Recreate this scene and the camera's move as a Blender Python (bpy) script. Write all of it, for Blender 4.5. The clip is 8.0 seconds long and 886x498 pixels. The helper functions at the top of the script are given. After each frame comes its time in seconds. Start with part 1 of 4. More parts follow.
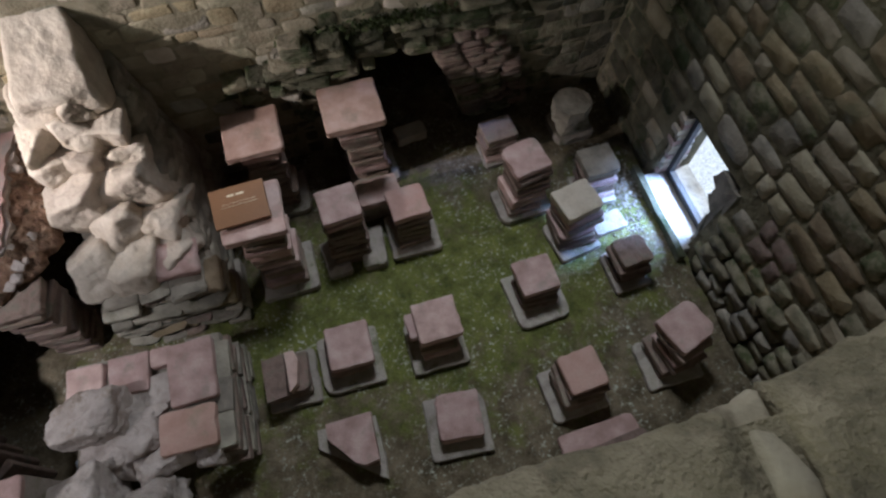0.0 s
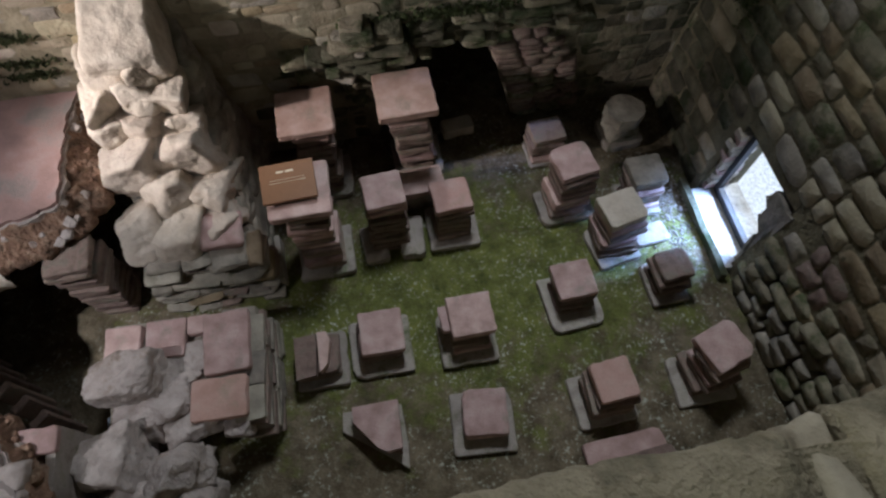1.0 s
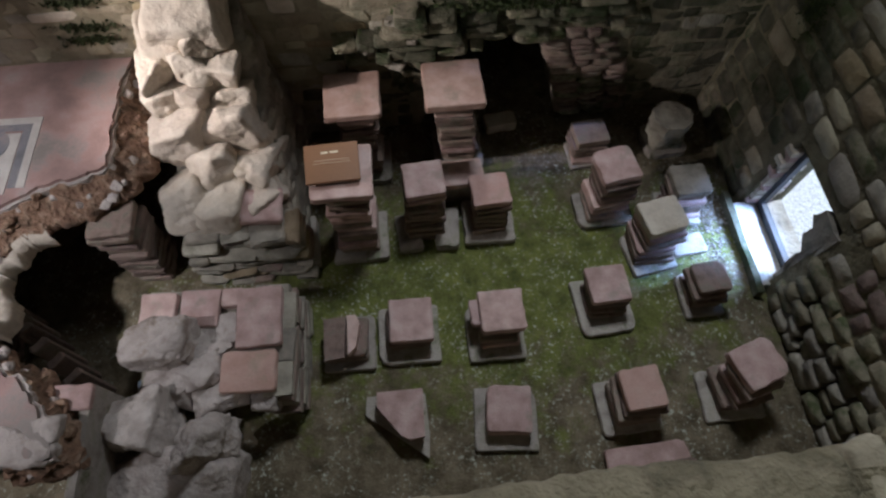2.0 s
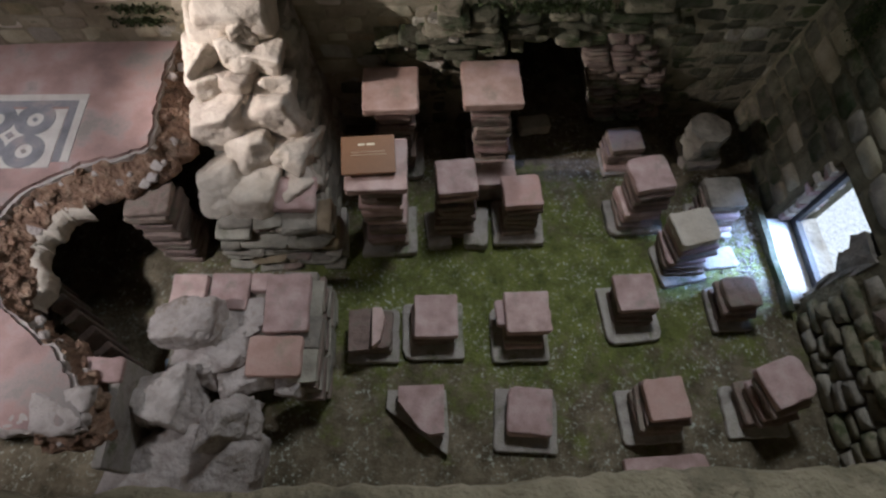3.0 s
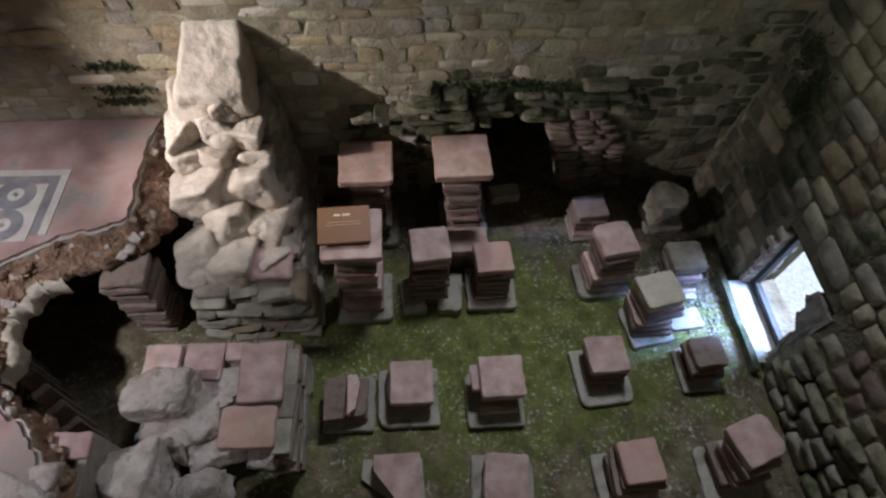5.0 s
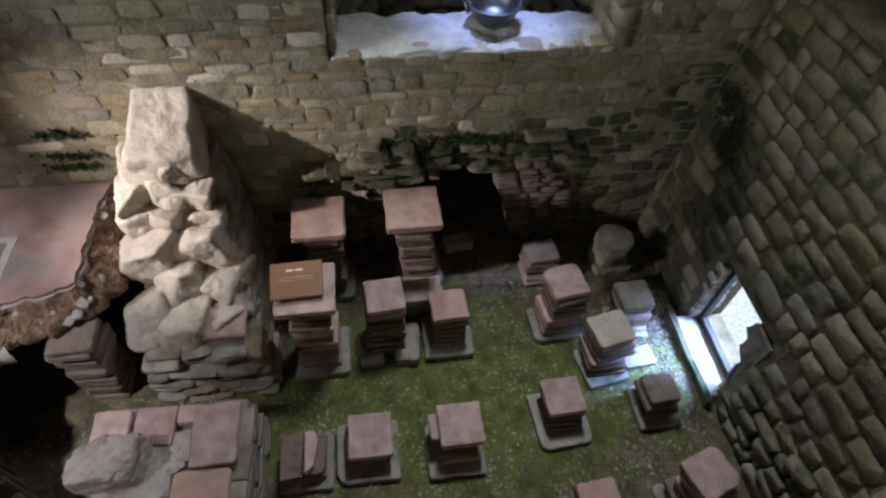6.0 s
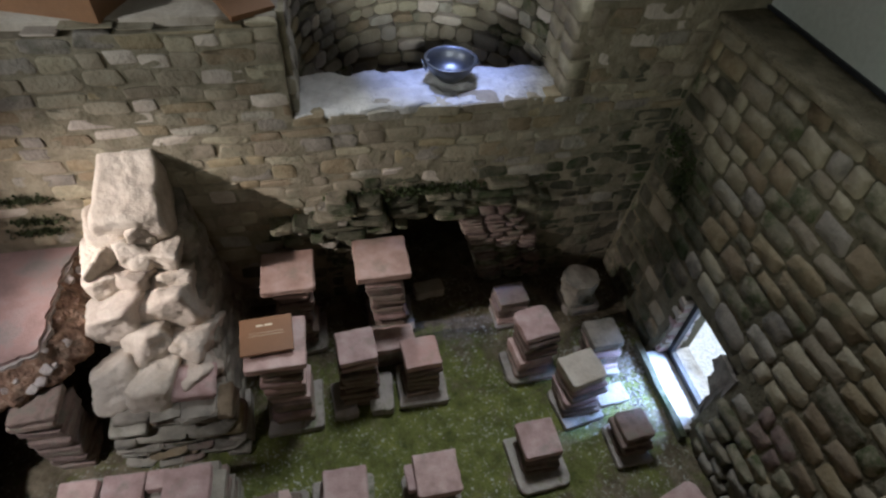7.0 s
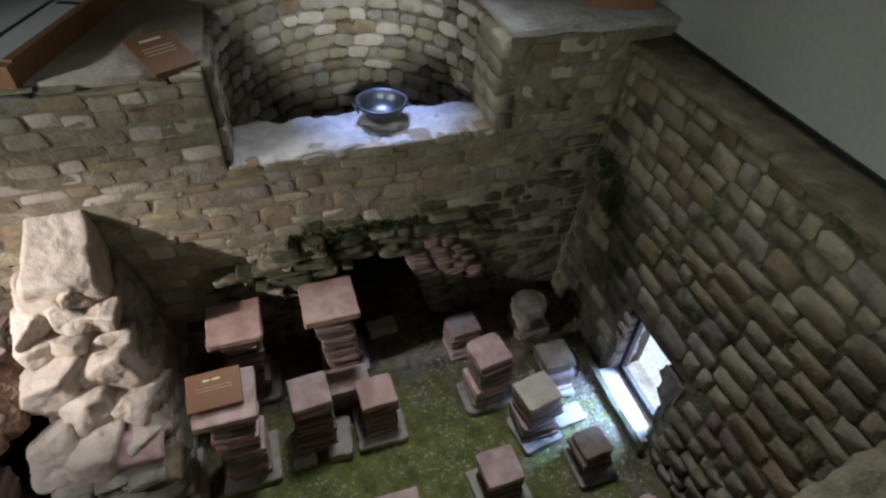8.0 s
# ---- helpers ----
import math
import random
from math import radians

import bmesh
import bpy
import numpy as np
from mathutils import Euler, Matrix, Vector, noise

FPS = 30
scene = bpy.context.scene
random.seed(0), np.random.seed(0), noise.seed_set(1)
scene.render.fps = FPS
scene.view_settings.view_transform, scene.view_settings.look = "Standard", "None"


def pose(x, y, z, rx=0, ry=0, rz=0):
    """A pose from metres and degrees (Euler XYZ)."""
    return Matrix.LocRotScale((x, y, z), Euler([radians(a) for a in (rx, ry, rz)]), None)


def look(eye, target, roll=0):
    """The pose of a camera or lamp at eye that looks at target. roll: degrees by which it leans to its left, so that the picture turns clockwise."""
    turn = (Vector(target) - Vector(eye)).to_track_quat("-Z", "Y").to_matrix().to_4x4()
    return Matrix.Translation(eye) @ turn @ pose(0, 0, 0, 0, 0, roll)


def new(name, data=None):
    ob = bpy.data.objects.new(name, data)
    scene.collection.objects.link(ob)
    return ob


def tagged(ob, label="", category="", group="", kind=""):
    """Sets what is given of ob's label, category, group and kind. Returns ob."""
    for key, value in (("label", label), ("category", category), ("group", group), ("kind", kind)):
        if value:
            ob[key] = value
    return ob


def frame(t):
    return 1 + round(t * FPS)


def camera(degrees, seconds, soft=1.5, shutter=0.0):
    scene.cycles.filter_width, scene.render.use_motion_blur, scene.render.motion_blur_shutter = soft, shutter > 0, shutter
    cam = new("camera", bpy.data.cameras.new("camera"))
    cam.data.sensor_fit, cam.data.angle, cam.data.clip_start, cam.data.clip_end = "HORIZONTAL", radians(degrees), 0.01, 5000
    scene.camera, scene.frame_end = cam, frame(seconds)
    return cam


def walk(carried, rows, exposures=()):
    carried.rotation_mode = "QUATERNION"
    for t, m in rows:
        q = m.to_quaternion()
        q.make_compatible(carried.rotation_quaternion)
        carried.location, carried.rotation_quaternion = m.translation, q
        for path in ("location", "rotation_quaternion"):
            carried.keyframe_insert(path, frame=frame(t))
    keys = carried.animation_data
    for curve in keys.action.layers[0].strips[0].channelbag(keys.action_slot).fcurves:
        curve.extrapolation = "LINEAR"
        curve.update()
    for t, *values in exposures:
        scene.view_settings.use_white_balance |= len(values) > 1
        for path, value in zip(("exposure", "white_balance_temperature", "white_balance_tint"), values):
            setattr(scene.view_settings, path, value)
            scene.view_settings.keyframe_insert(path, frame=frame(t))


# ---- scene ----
EXPOSURES = [(0.0, -0.1, 5450, 6), (4.5, -0.06, 5450, 6), (8.0, 0.02, 5500, 6)]
# the camera leans over the parapet and sways to its left and back, rising to the far wall
cam = camera(76.19, 8.0, 2.4)
PATH = [
    (0, 0.2903, -0.9549, 2.7179, 26.671, 0.785, -15.532),
    (0.5, 0.2343, -0.9502, 2.7100, 26.760, 0.303, -12.425),
    (1, 0.1922, -0.9504, 2.7018, 26.576, 0.210, -9.892),
    (1.5, 0.1436, -0.9535, 2.6925, 26.294, -0.116, -7.300),
    (3, 0.0269, -0.9789, 2.6774, 26.547, -0.584, -1.273),
    (3.5, 0.0030, -0.9965, 2.6826, 27.478, -0.697, -0.155),
    (4, 0.0005, -0.9981, 2.6997, 28.928, -0.949, -0.305),
    (4.5, 0.0144, -0.9985, 2.7202, 30.763, -1.401, -1.281),
    (6, 0.1385, -1.0476, 2.7957, 38.285, -2.816, -6.868),
    (6.5, 0.1617, -1.0689, 2.8147, 40.666, -2.910, -8.252),
    (7, 0.1833, -1.0769, 2.8423, 43.010, -2.775, -10.297),
    (7.5, 0.2144, -1.0914, 2.8563, 44.899, -2.525, -13.008),
    (8, 0.2579, -1.1189, 2.8741, 46.744, -2.187, -16.493),
]
walk(cam, [(row[0], pose(*row[1:])) for row in PATH], EXPOSURES)

# ---------------------------------------------------------------- light
world = bpy.data.worlds.new("world")
scene.world = world
world.use_nodes = True
wn = world.node_tree
sky = wn.nodes.new("ShaderNodeTexSky")
sky.sky_type = "NISHITA"
sky.sun_disc = False
sky.sun_elevation, sky.sun_rotation = radians(48), radians(100)
wn.nodes["Background"].inputs["Strength"].default_value = 0.15
wn.links.new(sky.outputs["Color"], wn.nodes["Background"].inputs["Color"])


def lamp(name, kind, m, energy, color, **settings):
    data = bpy.data.lights.new(name, kind)
    data.energy, data.color = energy, color
    for key, value in settings.items():
        if key == "size":
            data.size = value
        elif key == "spread":
            data.spread = radians(value)
        elif key == "angle":
            data.angle = value
        elif key == "radius":
            data.shadow_soft_size = value
        elif key == "cone":
            data.spot_size = radians(value)
        elif key == "blend":
            data.spot_blend = value
    ob = new(name, data)
    ob.matrix_world = m
    return ob


# daylight outside the low opening in the side wall
lamp("sun", "SUN", look((6, 1.5, 6), (2.5, 0.3, 0)), 4.5, (1.0, 0.96, 0.9), angle=radians(0.5))
# warm spotlight low over the mosaic, aimed at the ruined pier
lamp("spotlight_pier", "SPOT", look((-2.42, 0.22, 1.87), (-0.82, 0.89, 0.95)), 345, (1.0, 0.81, 0.69), radius=0.03, cone=40, blend=1.0)
# lamp under the roof behind the far wall: lights the tile tops, leaves the wall itself dark
lamp("roof_spotlight", "SPOT", look((0.85, 1.95, 4.15), (0.5, -1.0, 0)), 450, (1.0, 0.93, 0.87), radius=0.4, cone=60, blend=1.0)
# added fill spot without a known lamp, brightens the mosaic and the rubble
lamp("fill_mosaic", "SPOT", look((-2.4, -0.85, 3.5), (-1.95, 0.02, 0.65)), 410, (1.0, 0.87, 0.8), radius=0.08, cone=48, blend=1.0)
# added broad fill behind the visitors; the parapet keeps it off the pit's bottom
lamp("fill_behind", "AREA", look((-1.2, -2.9, 2.4), (1.45, -0.9, 1.75)), 12, (1.0, 0.94, 0.74), size=0.9, spread=105)
# fill spot added left of the mosaic, unseen, aimed at the upper walls
lamp("fill_walls", "SPOT", look((-3.1, -0.3, 2.75), (-0.5, 1.2, 1.9)), 195, (1.0, 0.93, 0.83), radius=0.08, cone=34, blend=1.0)
# unseen warm spot over the visitors, added to brighten the apse
lamp("fill_apse", "SPOT", look((0.3, -2.7, 3.4), (0.68, 1.95, 1.85)), 800, (1.0, 0.94, 0.84), radius=0.08, cone=16, blend=1.0)
# cool daylight that falls from a roof light on the sill of the niche
lamp("roof_light_apse", "SPOT", look((0.7, 1.85, 4.15), (0.76, 1.56, 1.34)), 430, (0.42, 0.5, 1.0), radius=0.03, cone=21, blend=1.0)


# ---------------------------------------------------------------- materials
def material(name, colors, scale=12.0, rough=0.9, bump=0.25, fine=90.0, stain=None, stain_scale=3.0, stain_at=0.55, vary=0.12, metal=0.0, detail=8.0, up=None):
    """Colours mixed by coarse noise, fine grain, stains with a shape of their own and a change from piece to piece."""
    mat = bpy.data.materials.new(name)
    mat.use_nodes = True
    nt = mat.node_tree
    n, l = nt.nodes, nt.links
    bsdf = n["Principled BSDF"]
    bsdf.inputs["Roughness"].default_value = rough
    bsdf.inputs["Metallic"].default_value = metal
    geo = n.new("ShaderNodeNewGeometry")
    info = n.new("ShaderNodeObjectInfo")
    coarse = n.new("ShaderNodeTexNoise")
    coarse.inputs["Scale"].default_value, coarse.inputs["Detail"].default_value = scale, detail
    l.new(geo.outputs["Position"], coarse.inputs["Vector"])
    ramp = n.new("ShaderNodeValToRGB")
    r = ramp.color_ramp
    r.elements[0].position, r.elements[1].position = 0.32, 0.68
    r.elements[0].color, r.elements[1].color = (*colors[0], 1), (*colors[-1], 1)
    for k, c in enumerate(colors[1:-1]):
        e = r.elements.new(0.32 + 0.36 * (k + 1) / (len(colors) - 1))
        e.color = (*c, 1)
    l.new(coarse.outputs["Fac"], ramp.inputs["Fac"])
    last = ramp.outputs["Color"]
    grain = n.new("ShaderNodeTexNoise")
    grain.inputs["Scale"].default_value, grain.inputs["Detail"].default_value = fine, 4
    l.new(geo.outputs["Position"], grain.inputs["Vector"])
    if stain:
        blot = n.new("ShaderNodeTexNoise")
        blot.inputs["Scale"].default_value, blot.inputs["Detail"].default_value = stain_scale, 9
        blot.inputs["Roughness"].default_value = 0.65
        l.new(geo.outputs["Position"], blot.inputs["Vector"])
        edge = n.new("ShaderNodeMapRange")
        edge.inputs["From Min"].default_value, edge.inputs["From Max"].default_value = stain_at, stain_at + 0.12
        l.new(blot.outputs["Fac"], edge.inputs["Value"])
        mix = n.new("ShaderNodeMix")
        mix.data_type = "RGBA"
        l.new(edge.outputs["Result"], mix.inputs["Factor"])
        l.new(last, mix.inputs["A"])
        mix.inputs["B"].default_value = (*stain, 1)
        last = mix.outputs["Result"]
    # piece by piece and grain by grain lighter or darker
    both = n.new("ShaderNodeMath")
    both.operation = "MULTIPLY_ADD"
    l.new(info.outputs["Random"], both.inputs[0])
    both.inputs[1].default_value, both.inputs[2].default_value = 2 * vary, 1 - vary - 0.15
    more = n.new("ShaderNodeMath")
    more.operation = "MULTIPLY_ADD"
    l.new(grain.outputs["Fac"], more.inputs[0])
    more.inputs[1].default_value = 0.3
    l.new(both.outputs[0], more.inputs[2])
    hsv = n.new("ShaderNodeHueSaturation")
    l.new(last, hsv.inputs["Color"])
    l.new(more.outputs[0], hsv.inputs["Value"])
    hue = n.new("ShaderNodeMath")
    hue.operation = "MULTIPLY_ADD"
    l.new(info.outputs["Random"], hue.inputs[0])
    hue.inputs[1].default_value, hue.inputs[2].default_value = 0.1 * vary, 0.5 - 0.05 * vary
    l.new(hue.outputs[0], hsv.inputs["Hue"])
    l.new(hsv.outputs["Color"], bsdf.inputs["Base Color"])
    if bump:
        add = n.new("ShaderNodeMath")
        add.operation = "MULTIPLY_ADD"
        l.new(coarse.outputs["Fac"], add.inputs[0])
        add.inputs[1].default_value = 1.6
        l.new(grain.outputs["Fac"], add.inputs[2])
        bp = n.new("ShaderNodeBump")
        bp.inputs["Strength"].default_value, bp.inputs["Distance"].default_value = bump, 0.02
        l.new(add.outputs[0], bp.inputs["Height"])
        l.new(bp.outputs["Normal"], bsdf.inputs["Normal"])
    return mat


TILE = material("terracotta", [(0.37, 0.25, 0.22), (0.48, 0.335, 0.305), (0.56, 0.425, 0.395)], 13, 0.8, 0.2, 120, (0.36, 0.29, 0.245), 8, 0.56, 0.18)
TILE_BROWN = material("brown_terracotta", [(0.28, 0.175, 0.135), (0.36, 0.235, 0.19), (0.42, 0.295, 0.25)], 12, 0.82, 0.2, 120, (0.27, 0.2, 0.155), 7, 0.56, 0.14)
TILE_EDGE = material("dark_terracotta", [(0.17, 0.125, 0.1), (0.25, 0.18, 0.15), (0.23, 0.195, 0.155)], 18, 0.9, 0.45, 110, (0.16, 0.14, 0.105), 9, 0.55, 0.2)
TILE_BASE = material("grey_base_tile", [(0.26, 0.23, 0.2), (0.38, 0.34, 0.3), (0.31, 0.29, 0.23)], 14, 0.9, 0.4, 110, (0.14, 0.15, 0.08), 8, 0.56, 0.15)
TILE_RED = material("red_terracotta", [(0.4, 0.245, 0.205), (0.45, 0.29, 0.25), (0.46, 0.33, 0.29)], 10, 0.8, 0.12, 110, (0.35, 0.26, 0.2), 7, 0.58, 0.12)
LIME = material("limestone", [(0.245, 0.207, 0.14), (0.33, 0.284, 0.2), (0.39, 0.342, 0.25)], 9, 0.92, 0.35, 60, (0.2, 0.185, 0.125), 4, 0.55, 0.2)
LIME_BROWN = material("brown_limestone", [(0.2, 0.155, 0.09), (0.28, 0.22, 0.135), (0.33, 0.275, 0.18)], 11, 0.92, 0.35, 60, (0.19, 0.17, 0.1), 5, 0.55, 0.2)
LIME_PALE = material("pale_limestone", [(0.45, 0.385, 0.31), (0.53, 0.465, 0.385), (0.58, 0.52, 0.44)], 10, 0.92, 0.35, 45, (0.4, 0.335, 0.255), 5, 0.6, 0.1)
LIME_DARK = material("dark_mossy_stone", [(0.12, 0.11, 0.075), (0.2, 0.175, 0.12), (0.27, 0.24, 0.17)], 12, 0.92, 0.4, 60, (0.075, 0.085, 0.035), 7, 0.5, 0.2)
# dark moss tone that also carries the shade of corner, flue and riser
MOSSY_SHADE = material("mossy_shaded_stone", [(0.06, 0.058, 0.034), (0.09, 0.084, 0.054), (0.14, 0.126, 0.085)], 12, 0.85, 0.4, 60, (0.035, 0.045, 0.015), 7, 0.5, 0.2)
STONE_GREY = material("grey_stone", [(0.2, 0.18, 0.15), (0.3, 0.27, 0.22), (0.37, 0.33, 0.27)], 11, 0.92, 0.4, 60, (0.15, 0.14, 0.1), 5, 0.55, 0.2)
MORTAR = material("lime_mortar", [(0.19, 0.163, 0.108), (0.25, 0.217, 0.148), (0.31, 0.273, 0.195)], 14, 0.95, 0.3, 60, (0.17, 0.15, 0.1), 4, 0.55, 0)
MORTAR_DARK = material("dark_mortar", [(0.115, 0.1, 0.06), (0.16, 0.14, 0.088), (0.2, 0.178, 0.115)], 14, 0.95, 0.7, 60, (0.1, 0.09, 0.055), 4, 0.55, 0)
RUBBLE = material("concrete_rubble", [(0.35, 0.3, 0.27), (0.45, 0.395, 0.36), (0.53, 0.475, 0.44)], 16, 0.95, 0.6, 50, (0.27, 0.215, 0.175), 8, 0.55, 0.08)
BROKEN = material("broken_brown_bedding", [(0.17, 0.1, 0.065), (0.28, 0.17, 0.11), (0.38, 0.27, 0.19)], 26, 0.95, 1.0, 60, (0.13, 0.085, 0.055), 12, 0.52, 0.1)
PLASTER = material("painted_plaster", [(0.57, 0.59, 0.55), (0.63, 0.65, 0.61)], 1.5, 0.85, 0.05, 40, None, 1, 1, 0)
UNSEEN_DARK = material("unseen_dark_boards", [(0.07, 0.055, 0.04), (0.1, 0.08, 0.06)], 4, 0.8, 0.1, 60, None, 1, 1, 0)
COPING = material("cement_coping", [(0.2, 0.172, 0.105), (0.28, 0.24, 0.155), (0.37, 0.315, 0.21)], 11, 0.92, 0.9, 70, (0.14, 0.12, 0.075), 5, 0.52, 0.05)
SILL = material("white_sill_render", [(0.42, 0.4, 0.37), (0.54, 0.52, 0.49), (0.62, 0.6, 0.57)], 8, 0.9, 0.8, 40, (0.42, 0.38, 0.33), 5, 0.6, 0)
WOOD = material("varnished_wood", [(0.24, 0.125, 0.06), (0.32, 0.17, 0.08)], 6, 0.45, 0.1, 60, None, 1, 1, 0.05)
SIGN = material("brown_sign_board", [(0.19, 0.095, 0.042), (0.215, 0.108, 0.048)], 4, 0.5, 0.03, 100, None, 1, 1, 0.02)
INK = material("pale_lettering", [(0.75, 0.68, 0.5), (0.78, 0.7, 0.52)], 5, 0.6, 0, 50, None, 1, 1, 0)
STEEL = material("dull_steel", [(0.15, 0.155, 0.165), (0.21, 0.215, 0.225)], 20, 0.4, 0.05, 150, None, 1, 1, 0, 0.9)
IRON = material("black_iron", [(0.02, 0.02, 0.022), (0.035, 0.035, 0.04)], 20, 0.5, 0.1, 150, None, 1, 1, 0)
PIPE = material("blue_grey_pipe", [(0.12, 0.15, 0.19), (0.15, 0.18, 0.22)], 8, 0.5, 0.05, 90, None, 1, 1, 0)
GRAVEL = material("white_gravel", [(0.55, 0.55, 0.55), (0.7, 0.7, 0.7), (0.8, 0.8, 0.8)], 40, 0.95, 0.6, 120, (0.45, 0.45, 0.45), 20, 0.6, 0)
MOS_RED = material("red_tesserae", [(0.27, 0.18, 0.165), (0.38, 0.245, 0.22), (0.45, 0.34, 0.32)], 7, 0.75, 0.3, 160, (0.26, 0.225, 0.205), 3.5, 0.5, 0)
MOS_GREY = material("blue_grey_tesserae", [(0.15, 0.145, 0.155), (0.21, 0.205, 0.22), (0.26, 0.245, 0.25)], 12, 0.75, 0.3, 160, (0.33, 0.27, 0.26), 6, 0.57, 0)
MOS_WHITE = material("white_tesserae", [(0.46, 0.41, 0.38), (0.54, 0.5, 0.46), (0.6, 0.56, 0.52)], 12, 0.75, 0.3, 160, (0.42, 0.34, 0.31), 6, 0.6, 0)


def ground_material():
    """Damp earth with moss in the middle, pale crumbs of lime on top."""
    mat = bpy.data.materials.new("mossy_earth")
    mat.use_nodes = True
    n, l = mat.node_tree.nodes, mat.node_tree.links
    bsdf = n["Principled BSDF"]
    bsdf.inputs["Roughness"].default_value = 0.95
    geo = n.new("ShaderNodeNewGeometry")

    def noise_tex(scale, detail=8, rough=0.6):
        t = n.new("ShaderNodeTexNoise")
        t.inputs["Scale"].default_value, t.inputs["Detail"].default_value, t.inputs["Roughness"].default_value = scale, detail, rough
        l.new(geo.outputs["Position"], t.inputs["Vector"])
        return t.outputs["Fac"]

    def steps(value, lo, hi):
        m = n.new("ShaderNodeMapRange")
        m.inputs["From Min"].default_value, m.inputs["From Max"].default_value = lo, hi
        l.new(value, m.inputs["Value"])
        return m.outputs["Result"]

    def mixed(f, a, b):
        m = n.new("ShaderNodeMix")
        m.data_type = "RGBA"
        l.new(f, m.inputs["Factor"])
        for key, v in (("A", a), ("B", b)):
            if isinstance(v, tuple):
                m.inputs[key].default_value = (*v, 1)
            else:
                l.new(v, m.inputs[key])
        return m.outputs["Result"]

    earth = mixed(steps(noise_tex(7, 10, 0.7), 0.38, 0.62), (0.07, 0.056, 0.03), (0.21, 0.17, 0.11))
    moss = mixed(steps(noise_tex(8, 12, 0.74), 0.34, 0.66), (0.05, 0.062, 0.012), (0.2, 0.215, 0.05))
    # the moss grows in a patch along the open lane between the rows
    place = n.new("ShaderNodeVectorMath")
    place.operation = "SUBTRACT"
    l.new(geo.outputs["Position"], place.inputs[0])
    place.inputs[1].default_value = (0.5, 0.16, 0)
    flat = n.new("ShaderNodeVectorMath")
    flat.operation = "MULTIPLY"
    l.new(place.outputs[0], flat.inputs[0])
    flat.inputs[1].default_value = (0.6, 1.35, 0)
    far = n.new("ShaderNodeVectorMath")
    far.operation = "LENGTH"
    l.new(flat.outputs[0], far.inputs[0])
    near = n.new("ShaderNodeMath")
    near.operation = "MULTIPLY_ADD"
    l.new(far.outputs["Value"], near.inputs[0])
    near.inputs[1].default_value = -0.3
    l.new(noise_tex(5.5, 12, 0.72), near.inputs[2])
    base = mixed(steps(near.outputs[0], 0.2, 0.36), earth, moss)
    # pale lichen and lime crumbs in loose drifts
    crumbs = n.new("ShaderNodeMath")
    crumbs.operation = "MULTIPLY"
    l.new(steps(noise_tex(48, 6, 0.7), 0.55, 0.63), crumbs.inputs[0])
    l.new(steps(noise_tex(4), 0.42, 0.58), crumbs.inputs[1])
    base = mixed(crumbs.outputs[0], base, (0.45, 0.46, 0.38))
    l.new(base, bsdf.inputs["Base Color"])
    bp = n.new("ShaderNodeBump")
    bp.inputs["Strength"].default_value, bp.inputs["Distance"].default_value = 0.7, 0.02
    l.new(noise_tex(60, 6), bp.inputs["Height"])
    l.new(bp.outputs["Normal"], bsdf.inputs["Normal"])
    return mat


EARTH = ground_material()


# ---------------------------------------------------------------- mesh helpers
def mesh_of(name, bm, mat, smooth=False):
    me = bpy.data.meshes.new(name)
    bmesh.ops.recalc_face_normals(bm, faces=bm.faces)
    for f in bm.faces:
        f.smooth = smooth
    bm.to_mesh(me)
    bm.free()
    me.materials.append(mat)
    return me


def part(name, bm, mat, parent, label="", m=None, smooth=False):
    ob = new(name, bm if isinstance(bm, bpy.types.Mesh) else mesh_of(name, bm, mat, smooth))
    ob.parent = parent
    if m is not None:
        ob.matrix_local = m
    return tagged(ob, label)


def thing(name, label, category, group="", kind="", m=None):
    ob = new(name)
    if m is not None:
        ob.matrix_world = m
    return tagged(ob, label, category, group, kind)


def box(x0, x1, y0, y1, z0, z1, bm=None):
    bm = bm or bmesh.new()
    v = [bm.verts.new((x, y, z)) for z in (z0, z1) for y in (y0, y1) for x in (x0, x1)]
    for q in ((0, 2, 3, 1), (4, 5, 7, 6), (0, 1, 5, 4), (2, 6, 7, 3), (0, 4, 6, 2), (1, 3, 7, 5)):
        bm.faces.new([v[i] for i in q])
    return bm


def hull(points):
    bm = bmesh.new()
    vs = [bm.verts.new(p) for p in points]
    out = bmesh.ops.convex_hull(bm, input=vs)
    bmesh.ops.delete(bm, geom=list({g for g in out["geom_interior"] + out["geom_unused"] if isinstance(g, bmesh.types.BMVert)}), context="VERTS")
    return bm


def worn_block(rng, chamfer=0.12, jitter=0.05, bulge=0.0):
    """A unit block round the origin with worn edges and uneven faces."""
    pts = []
    for sx in (-0.5, 0.5):
        for sy in (-0.5, 0.5):
            for sz in (-0.5, 0.5):
                for k in range(3):
                    p = [sx, sy, sz]
                    p[k] *= 1 - 2 * chamfer * rng.uniform(0.6, 1.5)
                    pts.append([v + rng.uniform(-jitter, jitter) * 0.5 for v in p])
    if bulge:
        for sy in (-1, 1):
            pts.append((rng.uniform(-0.15, 0.15), sy * (0.5 + bulge), rng.uniform(-0.15, 0.15)))
    return hull(pts)


